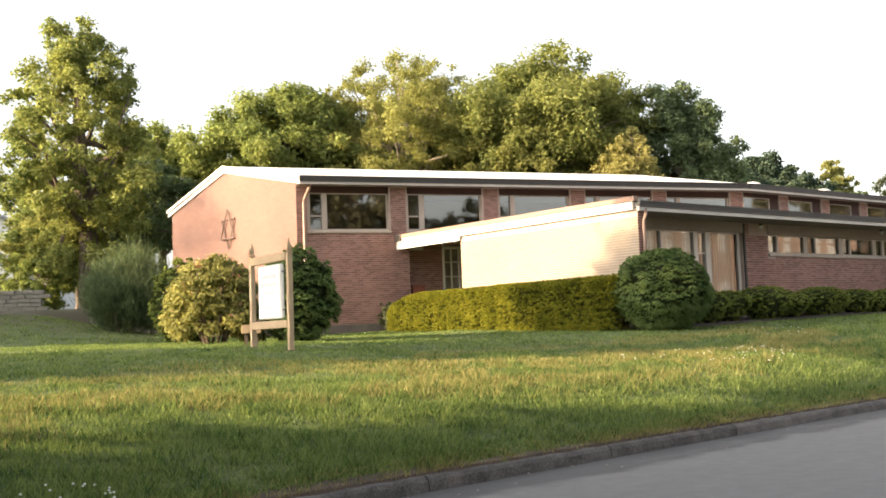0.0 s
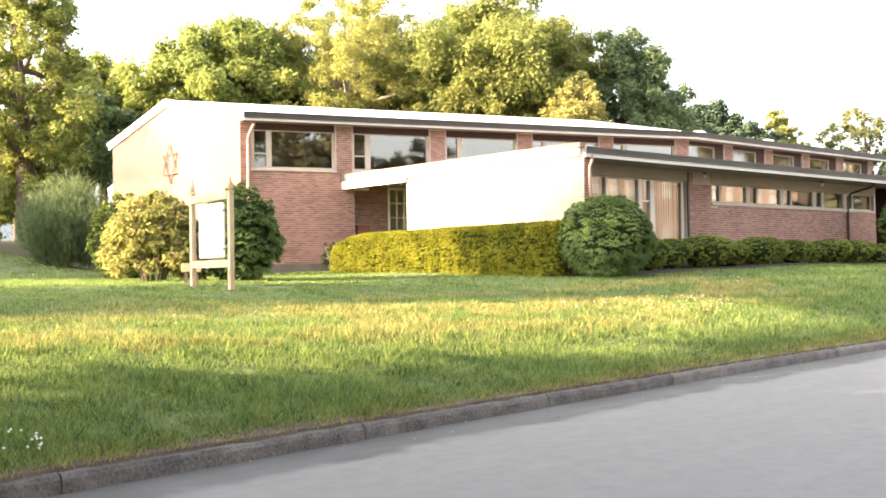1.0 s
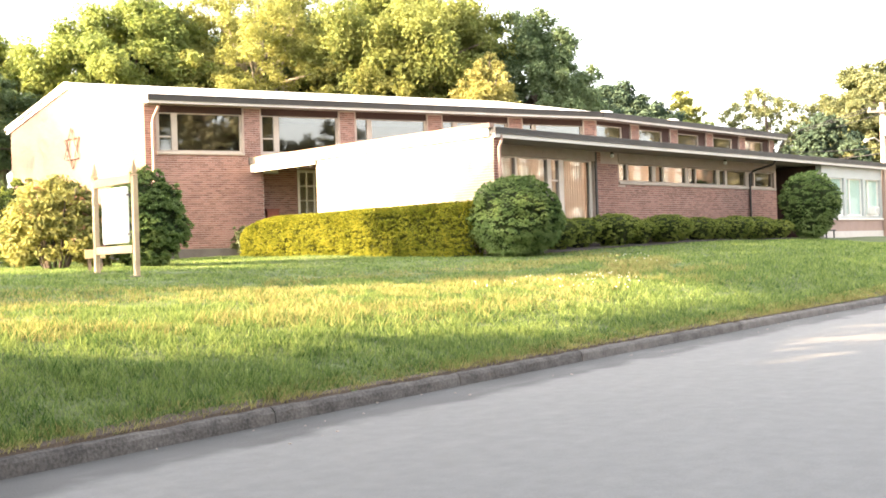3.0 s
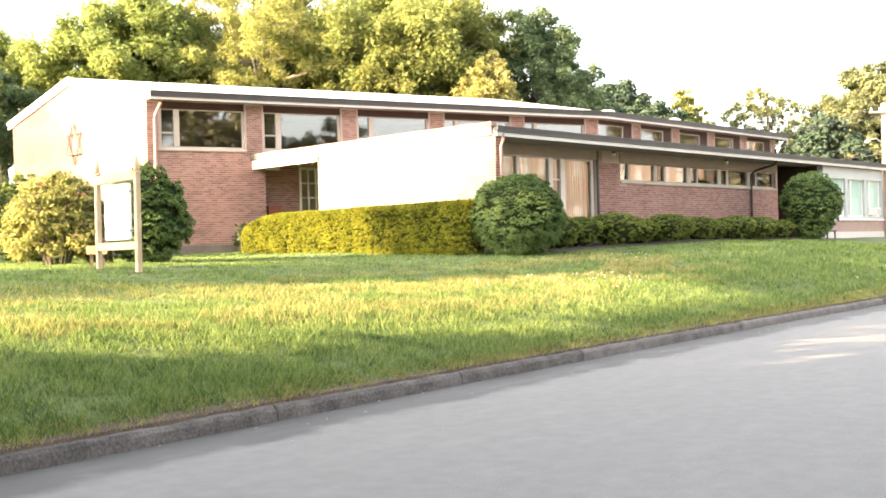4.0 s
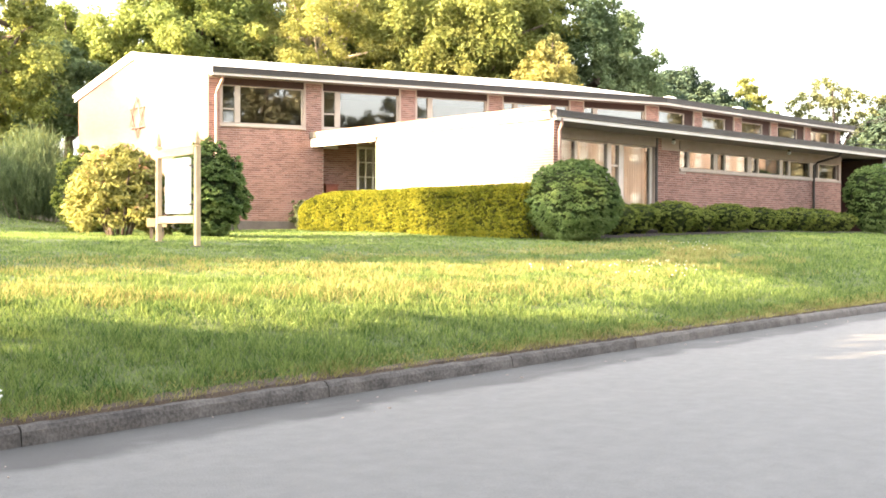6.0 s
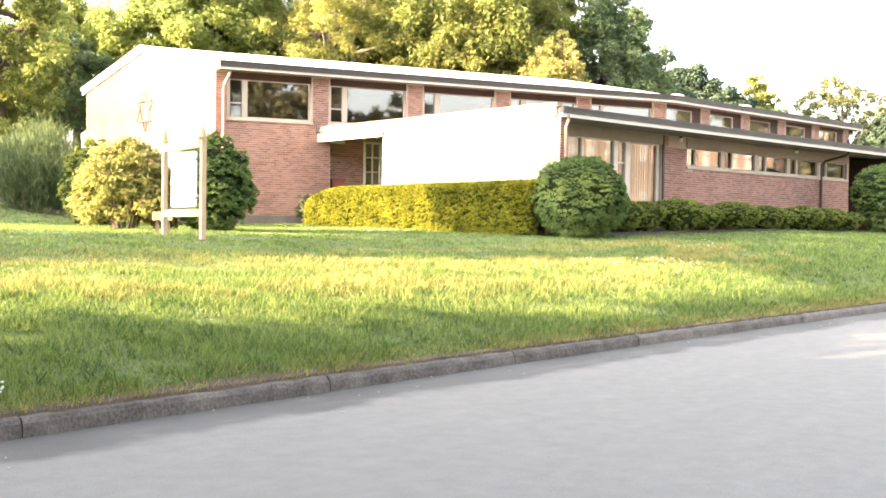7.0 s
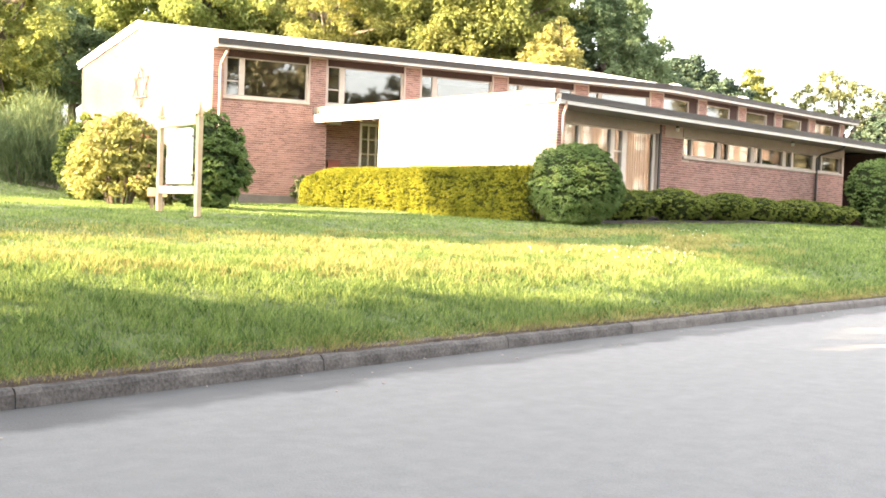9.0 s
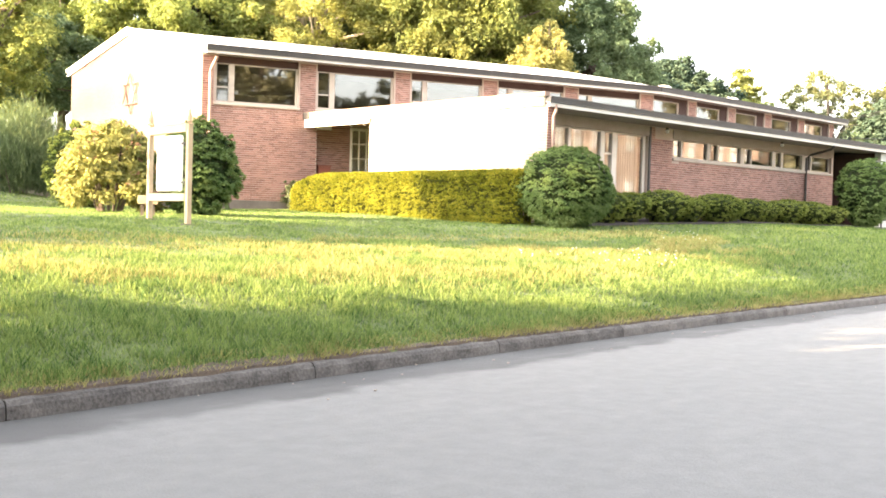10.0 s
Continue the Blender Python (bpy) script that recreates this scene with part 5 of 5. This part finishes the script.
def grass():
    rng = np.random.default_rng(11)
    n = 800000
    az = rng.uniform(radians(8), radians(88), n)
    dist = (rng.uniform(7.6 ** 0.8, 42 ** 0.8, n)) ** 1.25
    x, y = np.sin(az) * dist, np.cos(az) * dist
    ky = 7.45 + 0.155 * x - 0.0012 * x * x
    ok = (y > ky + 0.15 + 0.16 * rng.uniform(0, 1, n) ** 2) & ~((x > 22.0) & (y > 19.4)) & ~((x > 18.5) & (y > 31.5 - (x - 18.5) * 0.32))
    x, y, dist = x[ok], y[ok], dist[ok]
    blades(x, y, dist, rng, 0.105, BLADES, "grass", "uneven mown grass with lighter seed tufts", "grass")
    x = rng.uniform(-1, 34, 26000)
    y = kerb_y_all(x) + 0.12 + 0.36 * rng.uniform(0, 1, 26000) ** 1.7
    blades(x, y, np.hypot(x, y), rng, 0.06, STRAW, "dry_grass", "dry straw-coloured grass along the kerb", "grass")
    # pale straw blades in drifts on the slope: the sun's yellow put into colour
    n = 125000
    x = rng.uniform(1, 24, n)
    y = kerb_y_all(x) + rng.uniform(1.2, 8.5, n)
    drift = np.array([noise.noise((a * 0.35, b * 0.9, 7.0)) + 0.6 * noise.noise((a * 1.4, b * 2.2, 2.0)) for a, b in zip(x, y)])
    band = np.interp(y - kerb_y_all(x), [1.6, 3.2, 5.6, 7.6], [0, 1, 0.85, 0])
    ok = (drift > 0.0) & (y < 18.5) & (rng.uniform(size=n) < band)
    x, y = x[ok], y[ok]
    blades(x, y, 0.5 * np.hypot(x, y), rng, 0.15, STRAW, "sunlit_band_grass", "pale straw-coloured blades that paint the lawn's sunlit band", "grass")
    cl = []
    for cx, cy, r, m in ((17.3, 12.9, 1.2, 30), (18.8, 13.3, 0.6, 14), (15.0, 13.3, 0.6, 8), (2.6, 8.36, 0.42, 40), (2.0, 8.32, 0.25, 16), (22.6, 15.2, 1.1, 16)):
        for i in range(m):
            a, q = rng.uniform(0, math.tau), r * math.sqrt(rng.uniform(0, 1))
            gx, gy = cx + math.cos(a) * q * 1.4, cy + math.sin(a) * q * 0.8
            if gy > kerb_y(gx) + 0.3:
                cl.append((gx, gy, ground_z(gx, gy) + 0.10, 0.02))
    bm = bmesh.new()
    for c in cl:
        bmesh.ops.create_icosphere(bm, subdivisions=1, radius=0.0125, matrix=Matrix.Translation(c[:3]) @ Matrix.Diagonal((1, 1, 0.8, 1)))
    tagged(part("clover_flowers", bm, CLOVER), "scattered white clover heads in the lawn", "flowers", kind="stuff")


grass()


def gutter_grit():
    """Small pale pebbles and leaf scraps along the edge of the gutter."""
    rng = random.Random(17)
    bm = bmesh.new()
    for i in range(48):
        x = rng.uniform(-3, 26)
        y = kerb_y(x) - abs(rng.gauss(0.45, 0.4)) - 0.05
        k = rng.uniform(0.005, 0.014)
        bmesh.ops.create_icosphere(bm, subdivisions=1, radius=k, matrix=Matrix.Translation((x, y, 0.012 + k * 0.2)) @ Matrix.Rotation(rng.uniform(0, 6.3), 4, "Z") @ Matrix.Diagonal((1.6, 0.9, 0.5, 1)))
    tagged(part("gutter_grit", bm, MORTAR), "pale pebbles and scraps scattered along the gutter", "pebbles", kind="stuff")


gutter_grit()


# ---- the white house on the bank ----
HM = face_matrix((18.2, 89.3), (0.835, -0.55))
SLATE = material("dark shingle", (0.026, 0.027, 0.031), (0.06, 0.061, 0.066), 0.9, 2, 30, 0.3)
house = thing("white_house", "white clapboard house with porch and black shutters", "house")


def local_prism(pts, d0, d1, m):
    """A solid whose face (s, z) is drawn on the front and pushed from depth d0 to d1."""
    b = bmesh.new()
    f = [b.verts.new(m @ Vector((p[0], d0, p[1]))) for p in pts]
    g = [b.verts.new(m @ Vector((p[0], d1, p[1]))) for p in pts]
    b.faces.new(f)
    b.faces.new(g[::-1])
    for i in range(len(pts)):
        b.faces.new((f[i], g[i], g[(i + 1) % len(pts)], f[(i + 1) % len(pts)]))
    bmesh.ops.recalc_face_normals(b, faces=b.faces)
    return b


part("wall", local_prism([(0, 4.0), (11.4, 4.0), (11.4, 9.9), (5.7, 12.45), (0, 9.9)], 0, 9, HM), SIDING, house)
for a, b in (((-0.35, 9.78), (5.7, 12.5)), ((11.75, 9.78), (5.7, 12.5))):
    part("roof", local_prism([a, b, (b[0], b[1] + 0.2), (a[0], a[1] + 0.2)], -0.3, 9.3, HM), SHINGLE, house, "grey shingle roof slope")
for z in np.arange(5.0, 11.6, 0.28):
    w = 5.7 if z < 9.9 else 5.7 - (z - 9.9) / 2.55 * 5.7
    if w > 0.3:
        part("clapboard", local_prism([(5.7 - w, z), (5.7 + w, z), (5.7 + w, z + 0.02), (5.7 - w, z + 0.02)], -0.03, -0.002, HM), SIDING, house)
part("chimney", one_box(2.55, 3.1, 3.0, 3.6, 10.3, 13.25, HM), CONCRETE, house, "slim grey chimney")
w = new("window")
w.parent = house
part("pane", one_box(1.75, 2.6, -0.05, -0.03, 8.35, 9.6, HM), GLASS_CLEAR, w)
f = bmesh.new()
for r in ((1.65, 1.75, 8.25, 9.7), (2.6, 2.7, 8.25, 9.7), (1.75, 2.6, 9.6, 9.7), (1.75, 2.6, 8.25, 8.35), (1.75, 2.6, 8.95, 9.02)):
    box(f, r[0], r[1], -0.09, -0.02, r[2], r[3], HM)
part("window_frame", f, WHITE_PAINT, w)
for a in (1.22, 2.74):
    part("shutter", one_box(a, a + 0.4, -0.09, -0.035, 8.25, 9.7, HM), BLACK_PAINT, house, "black louvred shutter")
b = bmesh.new()
bmesh.ops.create_cone(b, cap_ends=True, segments=20, radius1=0.42, radius2=0.42, depth=0.08, matrix=HM @ Matrix.Translation((5.6, -0.05, 10.75)) @ Matrix.Rotation(math.pi / 2, 4, "X"))
bmesh.ops.bisect_plane(b, geom=list(b.verts) + list(b.edges) + list(b.faces), plane_co=(0, 0, 10.75), plane_no=(0, 0, -1), clear_outer=True)
part("attic_vent", b, SHINGLE, house, "half-round attic vent")
b = bmesh.new()
ring = [b.verts.new(HM @ Vector(p)) for p in ((-0.6, -2.4, 7.36), (5.6, -2.4, 7.36), (5.6, -0.02, 7.36), (-0.6, -0.02, 7.36), (4.9, -0.05, 8.2), (0.6, -0.05, 8.2), (3.0, -1.1, 8.2))]
for f in ((0, 1, 4, 5), (1, 2, 4), (0, 5, 3), (2, 3, 5, 4), (0, 3, 2, 1)):
    b.faces.new([ring[i] for i in f])
bmesh.ops.delete(b, geom=[v for v in b.verts if not v.link_faces], context="VERTS")
bmesh.ops.recalc_face_normals(b, faces=b.faces)
part("porch_roof", b, SLATE, house, "dark grey hipped porch roof")
part("porch_fascia", one_box(-0.5, 5.5, -2.35, -2.2, 7.1, 7.38, HM), WHITE_PAINT, house)
part("porch_base", one_box(-0.4, 5.4, -2.1, 0.0, 4.0, 6.15, HM), SIDING, house)
for a in (-0.3, 1.0, 4.2, 5.1):
    part("porch_post", one_box(a, a + 0.22, -2.1, -1.9, 6.15, 7.1, HM), WHITE_PAINT, house)
part("porch_panel", one_box(-0.08, 1.0, -1.95, -1.8, 6.15, 7.1, HM), RED_BRICK, house)
part("porch_panel", one_box(4.42, 5.1, -1.95, -1.8, 6.15, 7.1, HM), RED_BRICK, house)
for a in (1.25, 2.3, 3.3):
    w = new("window")
    w.parent = house
    part("pane", one_box(a + 0.06, a + 0.84, -1.92, -1.9, 6.2, 7.05, HM), GLASS_CLEAR, w)
    # Pale panel added behind the pane so the window looks bright.
    part("pane_backing", one_box(a + 0.07, a + 0.83, -1.88, -1.86, 6.2, 7.05, HM), PALE_BACKING, w, "pale panel added to brighten the porch window")
    f = bmesh.new()
    for r in ((a, a + 0.06), (a + 0.84, a + 0.9)):
        box(f, r[0], r[1], -1.97, -1.86, 6.15, 7.1, HM)
    part("window_frame", f, WHITE_PAINT, w)
part("side_wing", local_prism([(5.7, 4.0), (9.2, 4.0), (9.2, 7.9), (7.2, 8.9), (5.9, 8.2), (5.7, 7.6)], -3.5, 0, HM), SIDING, house)
part("side_roof", local_prism([(5.45, 7.55), (7.2, 8.95), (9.5, 7.85), (9.5, 8.0), (7.2, 9.12), (5.45, 7.72)], -3.7, 0, HM), SHINGLE, house)
# Black panels painted for the dark inside of the side wing's openings.
for a in (6.1, 7.0, 7.9):
    part("opening_dark_panel", one_box(a, a + 0.55, -3.54, -3.505, 5.6, 7.3, HM), BLACK_PAINT, house)

cottage = thing("cottage", "low tan cottage with a brown roof beyond the rail", "house")
CM = face_matrix((11.0, 92.5), (0.9, -0.43))
part("wall", one_box(0, 6.4, 0, 6, 4.0, 7.2, CM), material("tan siding", (0.36, 0.28, 0.2), (0.5, 0.41, 0.31), 0.7, 1, 20, 0.05), cottage)
part("roof", local_prism([(-0.4, 7.1), (6.8, 7.1), (5.2, 8.4), (1.2, 8.4)], -0.4, 6.4, CM), material("brown shingle", (0.2, 0.12, 0.09), (0.32, 0.2, 0.15), 0.9, 2, 30, 0.2), cottage)
for a in (4.0, 5.2):
    part("window", one_box(a, a + 0.7, -0.05, -0.01, 5.2, 6.6, CM), GLASS_CLEAR, cottage)

# stone garden wall below the house: courses of separate blocks
gw = thing("garden_wall", "low wall of stacked pale stone blocks", "wall")
GM = face_matrix((16.75, 63.0), (0.84, -0.54))
rg = random.Random(4)
for course in range(5):
    a = -0.2 + 0.3 * (course % 2)
    while a < 3.1:
        w_ = rg.uniform(0.45, 0.8)
        part("stone", one_box(a, a + w_ - 0.02, rg.uniform(-0.03, 0.03), 0.35, 3.8 + course * 0.235, 4.02 + course * 0.235, GM, 0.02), FIELD_STONE, gw)
        a += w_

rail = thing("hand_rail", "dark iron hand rail on the bank", "rail")
part("top_bar", tube(bmesh.new(), [(13.1, 71.0, 4.3), (15.5, 69.5, 4.75)], [0.05, 0.05]), BROWN_METAL, rail)
for p in ((13.2, 70.94, 4.31), (15.5, 69.5, 4.75)):
    part("post", tube(bmesh.new(), [(p[0], p[1], p[2] - 1.0), p], [0.05, 0.05]), BROWN_METAL, rail)

# ---- utility pole and wires ----
PX, PY = 56.2, 22.4
pole = thing("utility_pole", "weathered utility pole with transformer and crossarm", "utility pole", at=(PX, PY, ground_z(PX, PY)))
part("shaft", tube(bmesh.new(), [(PX, PY, 1.0), (PX, PY, 6.0), (PX, PY, 8.75)], [0.18, 0.155, 0.135], 14), POLE_WOOD, pole)
part("crossarm", one_box(-1.0, 1.0, -0.05, 0.05, 8.2, 8.32, Matrix.Translation((PX, PY - 0.16, 0)) @ Matrix.Rotation(radians(-35), 4, "Z")), POLE_WOOD, pole)
for a in (-0.9, -0.4, 0.4, 0.9):
    q = Matrix.Translation((PX, PY - 0.16, 0)) @ Matrix.Rotation(radians(-35), 4, "Z") @ Vector((a, 0, 8.32))
    part("insulator", tube(bmesh.new(), [q, q + Vector((0, 0, 0.08)), q + Vector((0, 0, 0.16))], [0.05, 0.06, 0.03], 10), STEEL, pole)
part("transformer", tube(bmesh.new(), [(PX - 0.27, PY - 0.32, 6.95), (PX - 0.27, PY - 0.32, 7.0), (PX - 0.27, PY - 0.32, 7.85), (PX - 0.27, PY - 0.32, 7.95)], [0.2, 0.27, 0.27, 0.15], 16), STEEL, pole, "grey transformer can")
part("street_lamp_arm", tube(bmesh.new(), [(PX, PY, 6.6), (PX - 0.5, PY + 0.25, 6.9), (PX - 0.95, PY + 0.5, 6.8)], [0.03, 0.03, 0.03]), STEEL, pole)
part("lamp_head", tube(bmesh.new(), [(PX - 0.95, PY + 0.5, 6.84), (PX - 0.95, PY + 0.5, 6.74), (PX - 0.95, PY + 0.5, 6.66)], [0.06, 0.16, 0.11], 12), STEEL, pole)


def wire(a, b, sag, label):
    a, b = Vector(a), Vector(b)
    pts = [a.lerp(b, k / 14) - Vector((0, 0, sag * 4 * (k / 14) * (1 - k / 14))) for k in range(15)]
    tagged(part("overhead_wire", tube(bmesh.new(), pts, [0.022] * 15, 5), BLACK_PAINT), label, "wire", "overhead wires")


wire((PX, PY, 6.4), (51.2, 27.2, 6.4), 0.12, "slack black service wire to the hall")
wire((PX, PY, 6.1), (66.0, 60.0, 8.5), 0.8, "black overhead cable beyond the hall")
for a in (-0.9, -0.4, 0.9):
    q = Matrix.Translation((PX, PY - 0.16, 0)) @ Matrix.Rotation(radians(-35), 4, "Z") @ Vector((a, 0, 8.48))
    wire(q, q + Vector((34, 42, 1.5)), 0.9, "thin overhead power line")

# ---- small things by the annex and the sign ----
ac = thing("air_conditioner", "small white window air conditioner", "air conditioner")
part("case", one_box(47.15, 47.6, 19.22, 19.55, 2.72, 3.05, None, 0.015), WHITE_PAINT, ac)
for k in range(5):
    part("louvre", one_box(47.19, 47.56, 19.205, 19.222, 2.76 + k * 0.05, 2.785 + k * 0.05), STEEL, ac)
hr = thing("entrance_rail", "short dark iron rail at the side entrance", "rail")
for x in (40.3, 41.0, 41.7):
    part("post", tube(bmesh.new(), [(x, 18.7, 1.5), (x, 18.7, 2.02)], [0.03, 0.03]), BLACK_PAINT, hr)
part("top_bar", tube(bmesh.new(), [(40.2, 18.7, 2.02), (41.8, 18.7, 2.02)], [0.03, 0.03]), BLACK_PAINT, hr)
box_thing = thing("planter_box", "low cedar planter box behind the sign", "planter")
MP = face_matrix((11.08, 21.49), (0.889, -0.457))
for d0, d1 in ((0.0, 0.05), (0.40, 0.45)):
    part("side_board", one_box(0, 0.42, d0, d1, 1.74, 1.93, MP, 0.006), TIMBER, box_thing)
for a in (0.0, 0.37):
    part("end_board", one_box(a, a + 0.05, 0.05, 0.40, 1.74, 1.93, MP, 0.006), TIMBER, box_thing)
    for d in (0.06, 0.32):
        part("foot", one_box(a + (0.06 if a < 0.3 else -0.08), a + (0.13 if a < 0.3 else -0.01), d, d + 0.07, 1.3, 1.76, MP), BARK, box_thing)
part("soil", one_box(0.05, 0.37, 0.05, 0.40, 1.75, 1.88, MP), SOIL, box_thing)
letter_box = thing("wall_box", "small red-brown box on the entrance wall", "box")
part("body", one_box(4.15, 4.6, 0.12, 0.31, 3.0, 3.32, MA, 0.01), DOOR_RED, letter_box)
part("lid", one_box(4.13, 4.62, 0.10, 0.31, 3.32, 3.36, MA), DOOR_RED, letter_box)

# bare soil edge between kerb and lawn
bm = bmesh.new()
prev = None
for x in np.arange(-14, 60, 0.12):
    w_ = 0.03 + 0.16 * noise.noise((x * 1.1, 0.5, 0)) + 0.10 * noise.noise((x * 3.7, 9.0, 0))
    y0, y1 = kerb_y(x) + 0.10 + 0.02 * noise.noise((x * 5.0, 3.0, 0)), kerb_y(x) + 0.19 + 0.7 * max(0.0, w_)
    row = [bm.verts.new((x, y0, 0.13)), bm.verts.new((x, y0 + 0.02, 0.176 + 0.012 * noise.noise((x * 6.0, 1.0, 0)))), bm.verts.new((x, y1, ground_z(x, y1) + 0.012))]
    if prev:
        for a, b in ((0, 1), (1, 2)):
            bm.faces.new((prev[a], row[a], row[b], prev[b]))
    prev = row
tagged(part("soil_edge", bm, SOIL), "bare brown soil edge behind the kerb", "soil", kind="structure")

# ---- across the street: only seen mirrored in the windows ----
flats = thing("brick_flats", "orange brick block of flats across the street", "building")
part("wall", one_box(58, 104, -32, -20, 0.0, 10.6), ORANGE_BRICK, flats)
part("roof", one_box(57.7, 104.3, -32.3, -19.7, 10.6, 10.9), ROOF_GREY, flats)
for fl in (1.4, 4.6, 8.3, 9.5):
    for k in range(17):
        x = 60.2 + k * 2.55
        w = new("window")
        w.parent = flats
        part("window_frame", one_box(x, x + 1.1, -19.98, -19.92, fl, fl + (0.95 if fl < 9 else 0.5)), WHITE_PAINT, w)
        part("pane", one_box(x + 0.08, x + 1.02, -19.92, -19.90, fl + 0.08, fl + (0.87 if fl < 9 else 0.42)), ROOF_WHITE, w)
OPP = "trees across the street"
plain_tree(18.5, -24.0, 20.0, 7.5, LEAF_DUSK, "broad green tree across the street", 61, count=60, size=0.6, density=110, group=OPP, crown_low=2.2)
plain_tree(29.5, -27.0, 14.5, 5.0, LEAF_DUSK, "broad green tree across the street", 62, count=55, size=0.6, density=110, group=OPP, crown_low=2.0)
plain_tree(38.0, -25.0, 12.0, 5.0, LEAF_DUSK, "green tree across the street", 63, count=50, size=0.6, density=110, group=OPP, crown_low=2.0)
plain_tree(49.0, -28.0, 9.5, 4.5, LEAF_DUSK, "green tree across the street", 64, count=45, size=0.6, density=110, group=OPP, crown_low=1.6)
plain_tree(4.0, -25.0, 12.0, 5.5, LEAF_DUSK, "green tree across the street", 65, count=50, size=0.6, density=110, group=OPP, crown_low=2.0)

for x, y, top, r, seed in ((112.0, -23.0, 19.0, 7.0, 66), (124.0, -22.0, 21.0, 7.5, 67), (137.0, -24.0, 20.0, 7.5, 68)):
    plain_tree(x, y, top, r, LEAF_DUSK, "broad green tree beyond the flats", seed, count=40, size=0.9, density=40, group=OPP, crown_low=3.0)

# ---- bricks ----
BR = np.random.default_rng(21)


def lay(name, rects, holes, origin, along, mat, parent, label):
    items = brick_boxes(rects, holes, 0.008, BR)
    ob = part(name, bricks_mesh(name, items, origin, along), mat, parent, label)
    ob["kind"] = "stuff"
    return ob


grow = [(h[0] - 0.06, h[1] + 0.06, h[2] - 0.1, h[3] + 0.2) for h in front_holes]
lay("brickwork", [(0.0, A_LEN, 2.05, 6.86)], grow + [recess], A0, A_DIR, RED_BRICK, FRONT_WALL, "red bricks in running bond")
lay("brickwork", [(0.0, B_END - BEND[0], 4.9, 6.86)], [(h[0] - 0.06, h[1] + 0.06, h[2] - 0.1, h[3] + 0.2) for h in b_holes], BEND, (1, 0), RED_BRICK, B_WALL, "red bricks in running bond")
lay("brickwork", [(0.0, 6.2, 1.5, 4.72), (29.9 - 22.32, W_END - 22.32, 1.5, 3.70)], [(BIG[0] - 22.38, BIG[1] - 22.14, 0, 9)], (22.32, WALL_Y), (1, 0), RED_BRICK, WING_WALL, "red bricks in running bond")
# one stretch of the wing wall in single bricks, the nearest to the street
piece = {}
for a, b, z0, z1, d in brick_boxes([(28.32, 29.88, 1.5, 4.40)], [(29.5, 30.0, 3.68, 5)], 0.008, BR):
    key = (round(b - a, 3),)
    if key not in piece:
        me = bpy.data.meshes.new("brick")
        t = bmesh.new()
        box(t, 0, b - a, -0.010, 0.004, 0, 0.059, None, 0.0025)
        t.to_mesh(me)
        t.free()
        me.materials.append(RED_BRICK_PIECE)
        piece[key] = me
    ob = new("brick", piece[key])
    ob.parent = WING_WALL
    ob.location = (a, WALL_Y, z0)
lay("brickwork", [(4.02, 7.6, 1.95, 4.82)], [(5.36, 6.44, 0, 9)], on_a(0, -0.32), A_DIR, RED_BRICK, RB, "red bricks in running bond")
gable_rows = []
zz = 2.05
while zz < 8.05:
    top_y = A0[1] if zz < 6.9 else A0[1] + (zz - 6.9) / (8.16 - 6.9) * (RIDGE_Y - A0[1])
    far_y = 41.6 if zz < 6.85 else 41.6 - (zz - 6.85) / (8.16 - 6.85) * (41.6 - RIDGE_Y)
    row = int(round((zz - 2.05) / 0.0735))
    low_end, high_end = 41.6 - far_y, 41.6 - top_y
    runs = [(low_end, high_end, zz, zz + 0.059)] if row % 2 == 0 else [(low_end, low_end + 0.1, zz, zz + 0.059), (low_end + 0.107, high_end, zz, zz + 0.059)]
    gable_rows += brick_boxes(runs, [], 0.008, BR)
    zz += 0.0735
ob = part("brickwork", bricks_mesh("brickwork", gable_rows, (18.5, 41.6), (0, -1)), PALE_BRICK, GABLE_WALL, "pale sunlit bricks in running bond")
ob["kind"] = "stuff"
lay("brickwork", [(0.0, 27.0 - WY, 1.5, 4.62)], [], (WX, 27.0), (0, -1), CREAM_BRICK, WING_END, "cream bricks in running bond")
lay("brickwork", [(0.0, 0.32, 1.5, 4.72)], [], (WX, WY), (1, 0), RED_BRICK, WING_END, "red bricks on the wall's edge")

for (x, y) in (SP, SQ):
    bm = bmesh.new()
    c = bm.verts.new((x, y, ground_z(x, y) + 0.035))
    ring = []
    for k in range(18):
        a = k * math.tau / 18
        r = 0.19 + 0.09 * noise.noise((math.cos(a) * 1.5 + x, math.sin(a) * 1.5, y))
        ring.append(bm.verts.new((x + r * math.cos(a), y + r * math.sin(a), ground_z(x + r * math.cos(a), y + r * math.sin(a)) + 0.005)))
    for k in range(18):
        bm.faces.new((c, ring[k], ring[(k + 1) % 18]))
    tagged(part("soil_mound", bm, SOIL), "low mound of bare soil round a sign post", "soil", "soil mounds", "structure")
